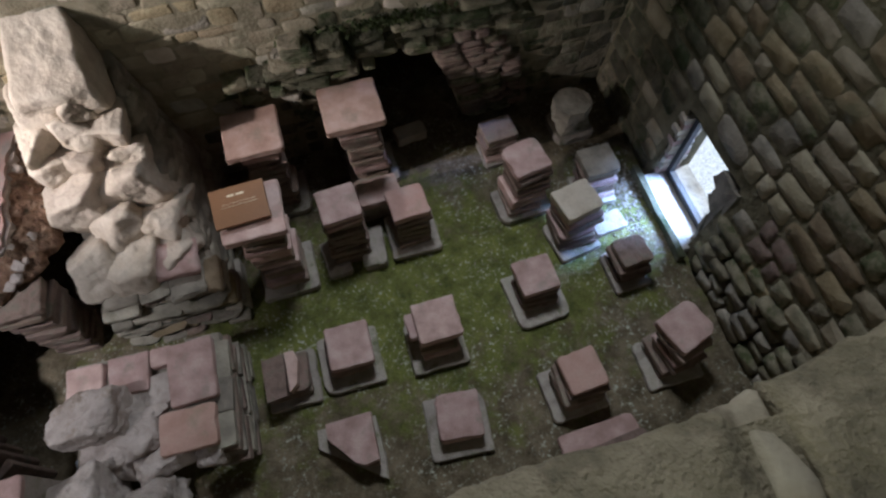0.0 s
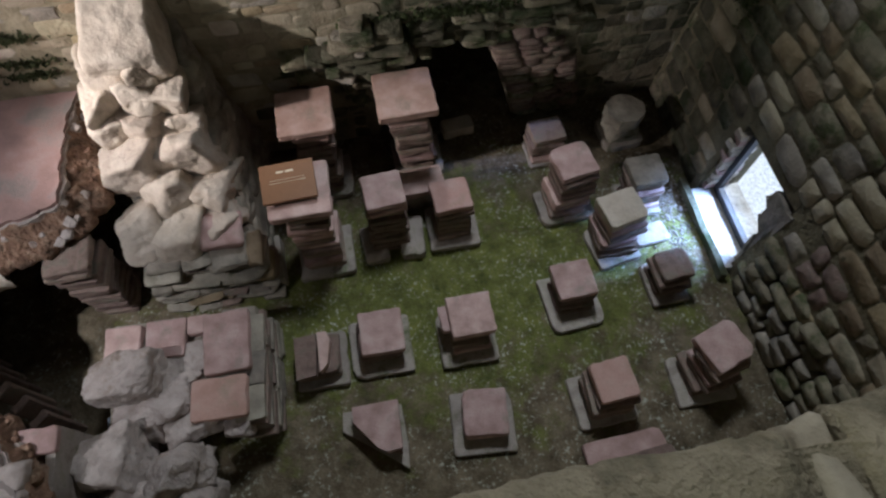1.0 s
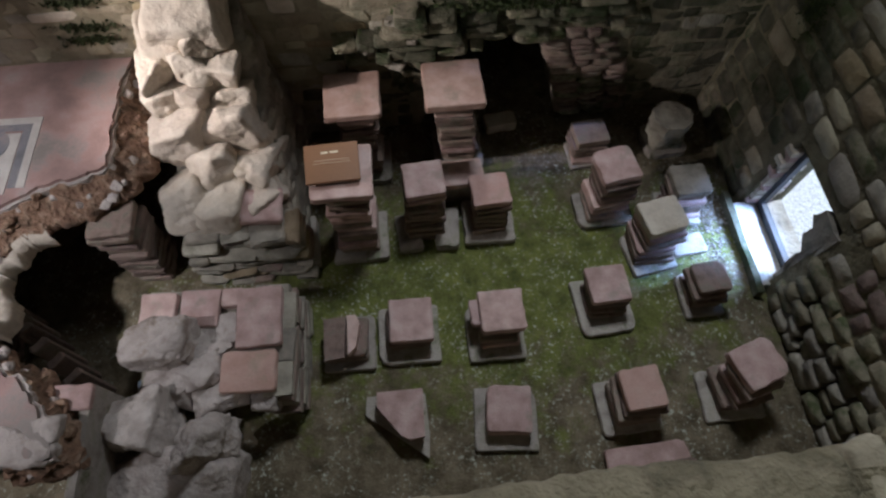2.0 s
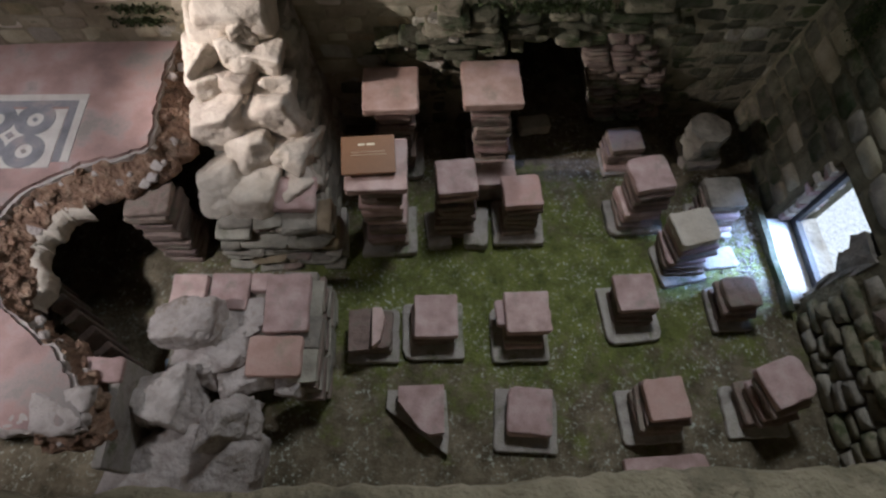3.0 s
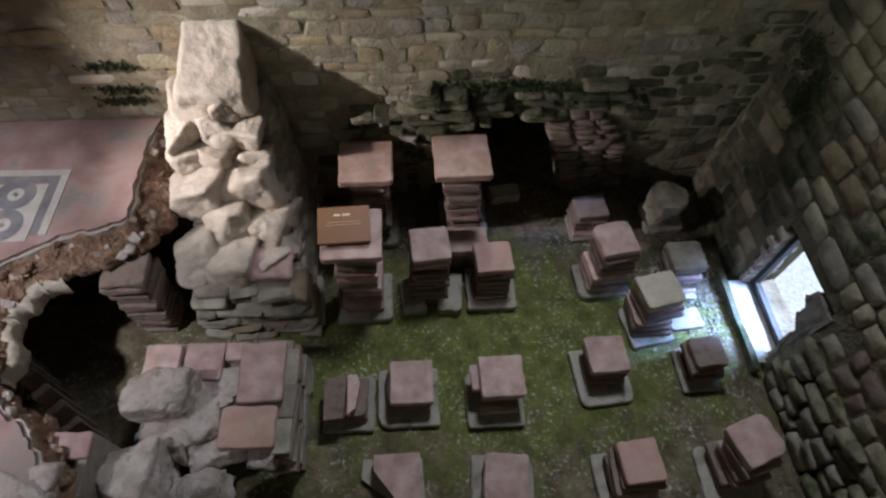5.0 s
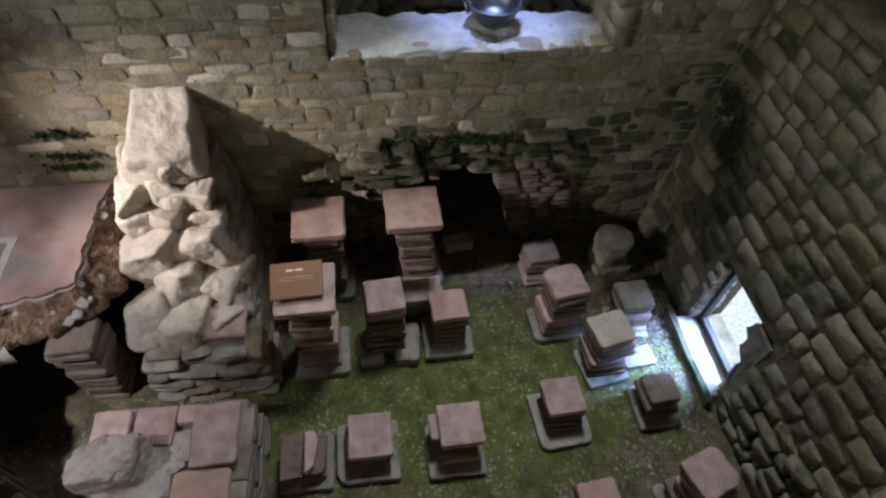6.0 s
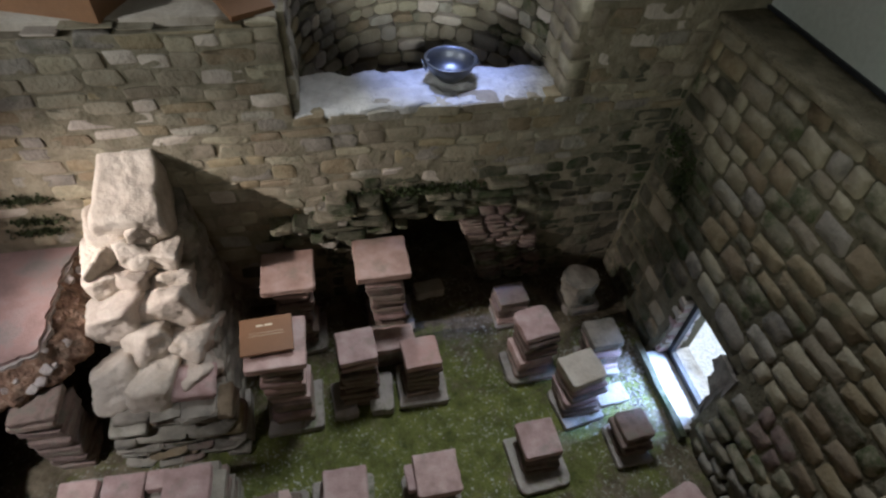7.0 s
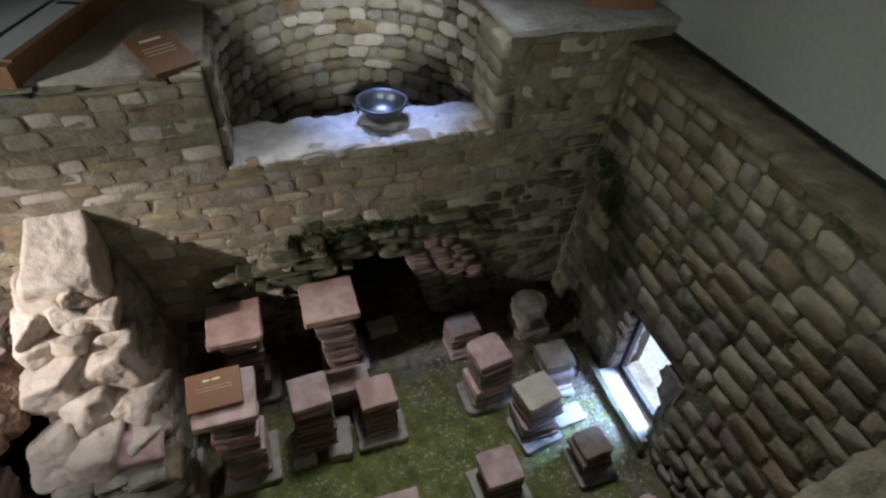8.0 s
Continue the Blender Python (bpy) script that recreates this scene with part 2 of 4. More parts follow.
def wall_stone(rng, square, jitter):
    """A unit stone with a softly rounded outline and slightly domed faces; square: how sharp its corners are."""
    bm = bmesh.new()
    outline = []
    lean, skew = rng.uniform(-0.1, 0.1), rng.uniform(-0.1, 0.1)
    for k in range(14):
        a = 2 * math.pi * (k + 0.5) / 14
        c, s = math.cos(a), math.sin(a)
        x, z = 0.5 * math.copysign(abs(c) ** (2 / square), c), 0.5 * math.copysign(abs(s) ** (2 / square), s)
        outline.append((x + lean * z + rng.uniform(-jitter, jitter), z + skew * x + rng.uniform(-jitter, jitter)))
    rings = [[bm.verts.new((x * f, y, z * f)) for x, z in outline] for f, y in ((0.87, -0.5), (0.955, -0.488), (0.99, -0.44), (0.985, 0.4), (0.9, 0.5))]
    for p, q in zip(rings, rings[1:]):
        for k in range(14):
            bm.faces.new((p[k], p[(k + 1) % 14], q[(k + 1) % 14], q[k]))
    for ring, y in ((rings[0][::-1], -0.51), (rings[-1], 0.51)):
        tip = bm.verts.new((rng.uniform(-0.2, 0.2), y + rng.uniform(-0.04, 0.04), rng.uniform(-0.2, 0.2)))
        for k in range(14):
            bm.faces.new((ring[k], ring[(k + 1) % 14], tip))
    return bm


def boulder(r, w, d, h, seed=0.0, sharp=9, rough=0.05, level=4, chamfers=9, spread=0.22):
    """A weathered stone: a block with a few broken corners, rounded edges, pits and grain; about w x d x h."""
    planes = []
    for axis in range(3):
        for sign in (-1, 1):
            nrm = Vector((r.uniform(-spread, spread), r.uniform(-spread, spread), r.uniform(-spread, spread)))
            nrm[axis] = sign
            planes.append((nrm.normalized(), 0.5 * r.uniform(0.86, 1.04)))
    for _ in range(chamfers):
        nrm = Vector((r.choice((-1, 1)) * r.uniform(0.3, 1), r.choice((-1, 1)) * r.uniform(0.3, 1), r.choice((-1, 1)) * r.uniform(0.1, 1))).normalized()
        planes.append((nrm, 0.5 * r.uniform(1.0, 1.3)))
    bm = bmesh.new()
    bmesh.ops.create_icosphere(bm, subdivisions=level, radius=1)
    big = max(w, d, h)
    for v in bm.verts:
        u = v.co.normalized()
        k = sum((max(0.0, nrm.dot(u)) / far) ** sharp for nrm, far in planes) ** (-1.0 / sharp)
        p = Vector((u.x * k * w, u.y * k * d, u.z * k * h))
        q = p / big
        f = noise.fractal(q * 3.2 + Vector((seed, seed * 0.7, 3)), 0.75, 2.1, 5)
        pit = max(0.0, noise.noise(q * 6.5 + Vector((3, seed, 1))) - 0.28)
        v.co = p + u * big * (rough * f - 1.5 * rough * pit)
    return bm


def flat_tile(rng, w, d, h, chip=0.006):
    """A fired tile with worn corners, nibbled edges and a slightly uneven face, from z = 0 to h."""
    bm = bmesh.new()
    seed = rng.uniform(0, 90)
    corner = {}
    for key in ((1, 1), (-1, 1), (-1, -1), (1, -1)):
        corner[key] = chip * rng.uniform(0.6, 1.3) * (2.8 if rng.random() < 0.22 else 1.0)
    rim = []
    for cx, cy in ((1, 1), (-1, 1), (-1, -1), (1, -1)):
        c = min(corner[(cx, cy)] * 1.3, 0.2 * w, 0.2 * d)
        a0 = {(1, 1): 0, (-1, 1): 90, (-1, -1): 180, (1, -1): 270}[(cx, cy)]
        for k in range(3):
            a = radians(a0 + 45 * k)
            rim.append((cx * (w / 2 - c) + c * math.cos(a), cy * (d / 2 - c) + c * math.sin(a)))
        nx, ny = {(1, 1): (-1, 1), (-1, 1): (-1, -1), (-1, -1): (1, -1), (1, -1): (1, 1)}[(cx, cy)]
        x0, y0 = rim[-1]
        cn = min(corner[(nx, ny)] * 1.3, 0.2 * w, 0.2 * d)
        x1, y1 = (nx * (w / 2 - cn), y0) if cy == ny else (x0, ny * (d / 2 - cn))
        for k in range(1, 5):
            rim.append((x0 + (x1 - x0) * k / 5, y0 + (y1 - y0) * k / 5))
    e = min(0.007, h * 0.25)
    levels = [(0, 0.004), (e, 0), (h * 0.5, 0.001), (h - e, 0), (h - 0.35 * e, 0.0025), (h, 0.007)]
    rings = []
    for z, inset in levels:
        row = []
        for x, y in rim:
            k = math.hypot(x, y) or 1
            bite = inset + 0.55 * chip * (0.5 + noise.noise(Vector((x * 26, y * 26, z * 22 + seed)))) ** 2
            row.append(bm.verts.new((x - x / k * bite, y - y / k * bite, z + 0.0016 * noise.noise(Vector((x * 14, y * 14, seed))))))
        rings.append(row)
    n = len(rim)
    for a, b in zip(rings, rings[1:]):
        for k in range(n):
            bm.faces.new((a[k], a[(k + 1) % n], b[(k + 1) % n], b[k]))
    bm.faces.new(rings[0][::-1])
    tip = bm.verts.new((0, 0, h + rng.uniform(-0.001, 0.0015)))
    for k in range(n):
        bm.faces.new((rings[-1][k], rings[-1][(k + 1) % n], tip))
    return bm


def slab(outline, z0, z1, wob=0.0, seed=1):
    """A plate with this outline (anticlockwise)."""
    rng = random.Random(seed)
    bm = bmesh.new()
    lo = [bm.verts.new((x + rng.uniform(-wob, wob), y + rng.uniform(-wob, wob), z0)) for x, y in outline]
    hi = [bm.verts.new((x, y, z1)) for x, y in outline]
    n = len(outline)
    for k in range(n):
        bm.faces.new((lo[k], lo[(k + 1) % n], hi[(k + 1) % n], hi[k]))
    bm.faces.new(lo[::-1])
    bm.faces.new(hi)
    bmesh.ops.triangulate(bm, faces=[f for f in bm.faces if len(f.verts) > 4])
    return bm


def lumpy(bm, amount, size, cuts=0, seed=0.0, keep=None):
    """Subdivides and pushes the points about by noise."""
    if cuts:
        bmesh.ops.subdivide_edges(bm, edges=bm.edges[:], cuts=cuts, use_grid_fill=True)
    for v in bm.verts:
        if keep is None or not keep(v.co):
            v.co += amount * Vector(noise.noise_vector(v.co / size + Vector((seed, 0, 0)))) + 0.5 * amount * Vector(noise.noise_vector(v.co / size * 2.7 + Vector((0, seed, 0))))
    return bm


rng = random.Random(7)
BLOCKS = [wall_stone(rng, 6.0, 0.045) for _ in range(16)]
CUSHIONS = [wall_stone(rng, 5.2, 0.045) for _ in range(16)]
BRICKS = [worn_block(rng, 0.045, 0.09, 0.0) for _ in range(10)]
SHARDS = [boulder(rng, 1, 1, 1, 5.0 * k, 22, 0.05, 3, 8, 0.2) for k in range(12)]
COBBLES = [wall_stone(rng, 3.3, 0.06) for _ in range(16)]
SLATES = [boulder(rng, 1, 1, 1, 7.0 * k, 40, 0.035, 3, 2, 0.07) for k in range(14)]
_shared = {}


def shared_mesh(kind, k, mat, smooth=False):
    """One mesh for all pieces of one shape and material."""
    source = {"block": BLOCKS, "cushion": CUSHIONS, "brick": BRICKS, "shard": SHARDS, "slate": SLATES, "cobble": COBBLES}[kind]
    key = (kind, k % len(source), mat.name)
    if key not in _shared:
        _shared[key] = mesh_of(kind, source[k % len(source)].copy(), mat, smooth)
    return _shared[key]


def piece(name, kind, mat, parent, place, size, turn=(0, 0, 0), smooth=False):
    ob = new(name, shared_mesh(kind, rng.randrange(100), mat, smooth))
    ob.parent = parent
    ob.matrix_local = pose(*place, *turn) @ Matrix.Diagonal((*size, 1))
    return ob


# ---------------------------------------------------------------- the pit and its shelter
def far_y(x):
    return 1.205 + 0.03 * x


def side_x(z):
    return 1.855 + 0.09 * z


def structure(name, bm, mat, label, category, smooth=False):
    return tagged(new(name, mesh_of(name, bm, mat, smooth)), label, category, kind="structure")


# earth floor of the pit, slightly uneven
bm = bmesh.new()
bmesh.ops.create_grid(bm, x_segments=90, y_segments=60, size=0.5)
for v in bm.verts:
    v.co.x, v.co.y = -0.25 + v.co.x * 4.5, 0.25 + v.co.y * 3.4
    v.co.z = 0.014 * noise.noise(v.co * 3.1) + 0.008 * noise.noise(v.co * 11) - 0.006
structure("floor", bm, EARTH, "damp earth floor with green moss and pale lime crumbs", "floor", True)

# far wall: mortar core with the niche above and the flue opening below
bm = bmesh.new()
for x0, x1, z0, z1 in ((-2.5, 0.36, -0.05, 1.3), (0.36, 0.98, 0.62, 1.3), (0.98, 2.45, -0.05, 1.3), (-2.5, -0.03, 1.3, 1.76), (1.335, 2.45, 1.3, 1.8)):
    b = box(x0, x1, 1.204, 1.57, z0, z1)
    bmesh.ops.subdivide_edges(b, edges=[e for e in b.edges if e.calc_length() > 0.4], cuts=34, use_grid_fill=True)
    for v in b.verts:
        if v.co.y < 1.4:
            v.co.y += 0.03 * v.co.x + 0.008 * noise.noise(v.co * 9) + 0.004 * noise.noise(v.co * 25)
    me = bpy.data.meshes.new("tmp")
    b.to_mesh(me)
    bm.from_mesh(me)
    b.free()
    bpy.data.meshes.remove(me)
wall_far = structure("wall_far", bm, MORTAR, "rough coursed limestone wall of a Roman bath with a niche", "wall")
# flue behind the opening
bm = bmesh.new()
for b in ((0.2, 0.36, 1.57, 2.6, -0.05, 0.8), (0.98, 1.12, 1.57, 2.6, -0.05, 0.8), (0.36, 0.98, 2.5, 2.6, -0.05, 0.8), (0.36, 0.98, 1.57, 2.5, 0.62, 0.8), (0.36, 0.98, 1.3, 2.5, -0.08, -0.01)):
    box(*b, bm)
structure("wall_flue", bm, LIME_DARK, "dark stone flue behind the wall", "wall")

# side wall: battered core with the low opening, near jamb broken
OPEN = (0.02, 0.5, 0.56)
bm = bmesh.new()
for y0, y1, z0, z1, back in ((-1.35, -0.06, -0.05, 0.36, 0.06), (-1.35, -0.06, 0.36, 1.7, 0), (-0.06, OPEN[0], -0.05, 1.7, 0), (OPEN[0], OPEN[1], OPEN[2], 1.7, 0), (OPEN[1], 1.57, -0.05, 1.7, 0)):
    b = box(0, 1, y0, y1, z0, z1)
    bmesh.ops.subdivide_edges(b, edges=[e for e in b.edges if e.calc_length() > 0.4], cuts=30, use_grid_fill=True)
    for v in b.verts:
        v.co.x = side_x(v.co.z) + 0.01 + back + 0.008 * noise.noise(v.co * 9) if v.co.x < 0.5 else 2.12
    me = bpy.data.meshes.new("tmp")
    b.to_mesh(me)
    bm.from_mesh(me)
    b.free()
    bpy.data.meshes.remove(me)
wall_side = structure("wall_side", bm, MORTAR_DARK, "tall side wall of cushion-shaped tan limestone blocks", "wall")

# broken near jamb of the opening
bm = slab([(0.0, 0.0), (0.06, 0.0), (0.05, 0.14), (0.085, 0.24), (0.07, 0.3), (0.12, 0.36), (0.115, 0.43), (0.16, 0.47), (0.14, 0.53), (0.0, 0.53)], 0, 0.2, 0.01, 3)
bm.transform(Matrix(((0, 0, 1, 1.9), (1, 0, 0, 0.0), (0, 1, 0, 0), (0, 0, 0, 1))))
part("broken_jamb", lumpy(bm, 0.012, 0.06, 2), STONE_GREY, wall_side, "broken stone edge of the opening")

# coping and plastered upper walls of the shelter
bm = box(1.99, 2.25, -1.35, 1.45, 1.7, 1.73)
structure("coping_side", lumpy(bm, 0.008, 0.2, 5), COPING, "flat cement coping on top of the side wall", "coping", True)
structure("plaster_wall_side", box(2.25, 2.45, -3.2, 3.3, 1.725, 4.3), PLASTER, "plain grey-green plastered wall above the stonework", "wall")
structure("trim", box(2.236, 2.25, -1.35, 1.45, 1.73, 1.75), IRON, "thin dark joint along the foot of the plaster", "trim")
structure("plaster_wall_back", box(-3.6, 2.45, 3.3, 3.5, -0.05, 4.3), PLASTER, "plain grey plastered wall behind the apse", "wall")
# these two walls and the ceiling are added out of view, dark against bounce
structure("wall_left", box(-3.6, -3.4, -3.2, 3.3, -0.05, 4.3), UNSEEN_DARK, "unseen end wall of the shelter, kept dark to cut bounced light", "wall")
structure("wall_behind", box(-3.6, 2.45, -3.4, -3.2, -0.05, 4.3), UNSEEN_DARK, "unseen wall behind the visitors, kept dark to cut bounced light", "wall")
structure("ceiling", box(-3.6, 2.45, -3.4, 3.5, 4.3, 4.4), UNSEEN_DARK, "unseen shelter ceiling, kept dark to cut bounced light", "ceiling")
bm = bmesh.new()
box(-3.4, -2.5, -1.35, 3.3, -0.05, 1.6, bm)
box(-3.4, 2.45, -3.2, -1.35, -0.05, 1.6, bm)
structure("visitor_walkway", bm, COPING, "cement walkway of the visitors", "walkway")
# ledges on both sides of the apse
bm = box(-2.5, -0.03, 1.235, 3.3, 1.76, 1.8)
structure("ledge_left", lumpy(bm, 0.01, 0.3, 5), LIME_PALE, "flat cement ledge on top of the far wall", "ledge", True)
bm = box(1.335, 2.25, 1.255, 3.3, 1.8, 1.835)
structure("ledge_right", lumpy(bm, 0.012, 0.2, 5), SILL, "pale rendered ledge beside the apse", "ledge", True)

# outside the opening
bm = box(2.1, 14, -8, 9, -0.3, 0.0)
structure("ground", bm, GRAVEL, "sunlit pale gravel outside the opening", "ground")


# ---------------------------------------------------------------- stones of the walls
def courses(parent, name, u0, u1, z0, z1, heights, lengths, place, turn, mats, kind, gap, depth, skip=None, jitter=0.006):
    """Rows of stones on a wall. parent(u): what they belong to; place(u, z): the middle of the stone's face."""
    z = z0
    while z < z1 - 0.02:
        h = min(rng.uniform(*heights), z1 - z)
        u = u0 - rng.uniform(0, lengths[0])
        while u < u1:
            w = rng.uniform(*lengths)
            a, b = max(u, u0), min(u + w, u1)
            mid, top = (a + b) / 2, z + h / 2
            if b - a > 0.035 and not (skip and skip(a, b, z, z + h)):
                mat = mats(mid, top)
                tall = h - gap + rng.uniform(-0.012, 0.006)
                p = place(mid, top + 0.04 * noise.noise(Vector((mid * 2.1, z * 1.5, 1))) + rng.uniform(-0.006, 0.006))
                piece(name, kind, mat, parent(mid), p, (b - a - gap, depth * rng.uniform(0.95, 1.06), tall),
                      [t + rng.uniform(-3.2, 3.2) for t in turn], True)
            u += w
        z += h


def far_skip(a, b, z0, z1):
    if b > 0.36 and a < 0.98 and z0 < 0.62:
        return True
    if b > -0.02 and a < 1.33 and z1 > 1.33:
        return True
    if z1 < 0.72 and a < -1.1:
        return True
    if -1.05 < a and b < -0.5 and z1 < 1.0:
        return True
    return any(a < q[1] and b > q[0] and z0 < q[3] and z1 > q[2] for q in HOLES)


HOLES = [(-1.42, -1.3, 1.0, 1.04), (-1.25, -1.17, 0.84, 0.9), (-1.5, -1.4, 0.78, 0.82)]


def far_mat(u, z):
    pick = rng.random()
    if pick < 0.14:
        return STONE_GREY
    # darker towards corner and foot: some moss, some shade put into the colour
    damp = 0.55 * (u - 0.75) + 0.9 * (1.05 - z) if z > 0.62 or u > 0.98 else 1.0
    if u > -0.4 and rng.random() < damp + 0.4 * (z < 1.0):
        return MOSSY_SHADE if pick < 0.75 else LIME_DARK
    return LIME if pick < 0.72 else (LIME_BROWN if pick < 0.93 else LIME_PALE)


wall_left_half = thing("wall_far_west", "coursed tan limestone facing of the far wall", "wall", kind="structure")
def far_place(u, z):
    return u, far_y(u) + 0.052, z


def far_parent(u):
    return wall_left_half if u < -0.03 else wall_far


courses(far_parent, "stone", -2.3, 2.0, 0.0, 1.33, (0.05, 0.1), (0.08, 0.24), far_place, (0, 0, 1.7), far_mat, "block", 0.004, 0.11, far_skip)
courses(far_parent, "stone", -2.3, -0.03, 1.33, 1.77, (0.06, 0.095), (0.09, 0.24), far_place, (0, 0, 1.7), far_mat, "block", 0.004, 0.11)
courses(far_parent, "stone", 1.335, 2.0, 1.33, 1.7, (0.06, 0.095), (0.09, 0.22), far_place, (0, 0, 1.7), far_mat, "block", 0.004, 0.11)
courses(far_parent, "stone", 1.335, 1.9, 1.7, 1.8, (0.09, 0.1), (0.14, 0.22), lambda u, z: (u, far_y(u) + 0.05, z), (0, 0, 1.7), far_mat, "block", 0.012, 0.11)


def side_skip(a, b, z0, z1):
    if z1 < 0.4 and b < -0.03:
        return True
    return b > 0.0 and a < OPEN[1] and z0 < OPEN[2] - 0.02


def side_mat(u, z):
    pick = rng.random()
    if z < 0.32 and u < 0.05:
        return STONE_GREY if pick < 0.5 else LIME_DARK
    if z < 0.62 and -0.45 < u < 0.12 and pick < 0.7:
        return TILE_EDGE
    # near the corner the stone colour holds moss and the corner's shade
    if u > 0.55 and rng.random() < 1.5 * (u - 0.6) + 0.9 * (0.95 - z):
        return MOSSY_SHADE if pick < 0.75 else LIME_DARK
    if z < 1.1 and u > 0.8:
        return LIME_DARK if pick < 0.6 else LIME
    return LIME if pick < 0.55 else (LIME_BROWN if pick < 0.82 else (STONE_GREY if pick < 0.92 else LIME_DARK))


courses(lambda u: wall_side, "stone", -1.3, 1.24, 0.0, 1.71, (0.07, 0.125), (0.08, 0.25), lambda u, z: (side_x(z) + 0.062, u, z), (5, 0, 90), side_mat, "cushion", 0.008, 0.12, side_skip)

# dry dark stones at the foot of the side wall
z = 0.0
while z < 0.36:
    h = rng.uniform(0.07, 0.1)
    y = -1.3
    while y < -0.08:
        w = rng.uniform(0.09, 0.2)
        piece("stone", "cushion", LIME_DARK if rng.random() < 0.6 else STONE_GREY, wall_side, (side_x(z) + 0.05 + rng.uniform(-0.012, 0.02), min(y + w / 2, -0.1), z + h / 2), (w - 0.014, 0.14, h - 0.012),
              (5 + rng.uniform(-6, 6), rng.uniform(-9, 9), 90 + rng.uniform(-6, 6)), True)
        y += w
    z += h

# apse: a half round of small stones behind the sill
APSE = (0.66, 1.5, 0.71)


def apse_top(a):
    """Height of the apse wall: level with the ledges at its ends, higher at the back."""
    k = min(1.0, max(0.0, (math.sin(a) - 0.5) / 0.4))
    return 1.79 + 0.71 * k * k * (3 - 2 * k)


bm = bmesh.new()
n = 40
ring = []
for r, top in ((APSE[2] + 0.03, False), (APSE[2] + 0.03, True), (APSE[2] + 0.25, True), (APSE[2] + 0.25, False)):
    ring.append([bm.verts.new((APSE[0] + r * math.cos(math.pi * k / n), APSE[1] + r * math.sin(math.pi * k / n) * 1.08, apse_top(math.pi * k / n) if top else 0.85)) for k in range(n + 1)])
for a, b in zip(ring, ring[1:] + ring[:1]):
    for k in range(n):
        bm.faces.new((a[k], a[k + 1], b[k + 1], b[k]))
apse = structure("wall_apse", bm, MORTAR, "curved apse wall of small rounded field stones", "wall", True)
structure("apse_floor", box(-0.1, 1.42, 1.57, 2.35, 0.82, 0.88), LIME_DARK, "sunken earth floor of the apse", "floor")


def apse_place(u, z):
    a = math.pi - u / APSE[2]
    return APSE[0] + (APSE[2] + 0.03) * math.cos(a), APSE[1] + (APSE[2] + 0.03) * math.sin(a) * 1.08, z


z = 0.9
while z < 2.3:
    h = rng.uniform(0.065, 0.1)
    u = -rng.uniform(0, 0.08)
    while u < math.pi * APSE[2] - 0.05:
        w = rng.uniform(0.08, 0.19)
        a = math.pi - (u + w / 2) / APSE[2]
        mat = rng.choice((LIME_PALE, LIME_PALE, LIME, LIME, LIME, LIME_BROWN, STONE_GREY, STONE_GREY, LIME_DARK))
        if u + w / 2 > 0.02 and z + h < apse_top(a) + 0.02:
            piece("stone", "cobble", mat, apse, apse_place(u + w / 2, z + h / 2), (w - 0.006, 0.13, h - 0.004 + rng.uniform(-0.014, 0.006)),
                  (rng.uniform(-5, 5), rng.uniform(-5, 5), math.degrees(a) - 90), True)
        u += w
    z += h

# jambs of the niche
bm = bmesh.new()
for x0, x1 in ((-0.03, 0.0), (1.305, 1.335)):
    box(x0, x1, 1.25, 1.57, 1.3, 1.8, bm)
structure("niche_jambs", bm, MORTAR, "mortared side faces of the niche", "wall")
z = 1.33
while z < 1.78:
    h = rng.uniform(0.08, 0.1)
    for y in (1.33, 1.48):
        piece("stone", "brick", LIME, wall_far, (1.33, y + rng.uniform(-0.03, 0.03), z + h / 2), (0.1, 0.14, h - 0.012), (0, 0, 0), True)
        piece("stone", "block", STONE_GREY, wall_far, (-0.03, y + rng.uniform(-0.03, 0.03), z + h / 2), (0.08, 0.14, h - 0.012), (0, 0, 0), True)
    z += h

# sill: rough white render
bm = bmesh.new()
bmesh.ops.create_grid(bm, x_segments=110, y_segments=34, size=0.5)
for v in bm.verts:
    fx, fy = v.co.x + 0.5, v.co.y + 0.5
    x = -0.02 + 1.35 * fx
    front = far_y(x) + 0.005 + 0.03 * noise.noise(Vector((x * 9, 0, 3)))
    v.co.x, v.co.y = x, front + (1.56 + 0.03 * noise.noise(Vector((x * 6, 4, 0))) - front) * fy
    v.co.z = 1.333 + 0.024 * noise.noise(Vector((x * 5, v.co.y * 7, 0))) + 0.013 * noise.noise(Vector((x * 14, v.co.y * 22, 5))) + 0.006 * noise.noise(Vector((x * 40, v.co.y * 40, 2)))
edge = [e for e in bm.edges if e.is_boundary]
out = bmesh.ops.extrude_edge_only(bm, edges=edge)
for g in out["geom"]:
    if isinstance(g, bmesh.types.BMVert):
        g.co.z = 1.305
structure("niche_sill", bm, SILL, "uneven white rendered sill of the niche", "sill", True)

# ruined brickwork round the flue opening: thin courses that stand proud of the wall
flue = thing("flue_surround", "ragged mossy stone courses round the flue opening, shade in their dark tone", "masonry", kind="structure")


def flue_face(x):
    return float(np.interp(x, (0.0, 0.35, 0.6, 1.3), (1.075, 1.1, 1.17, 1.17)))


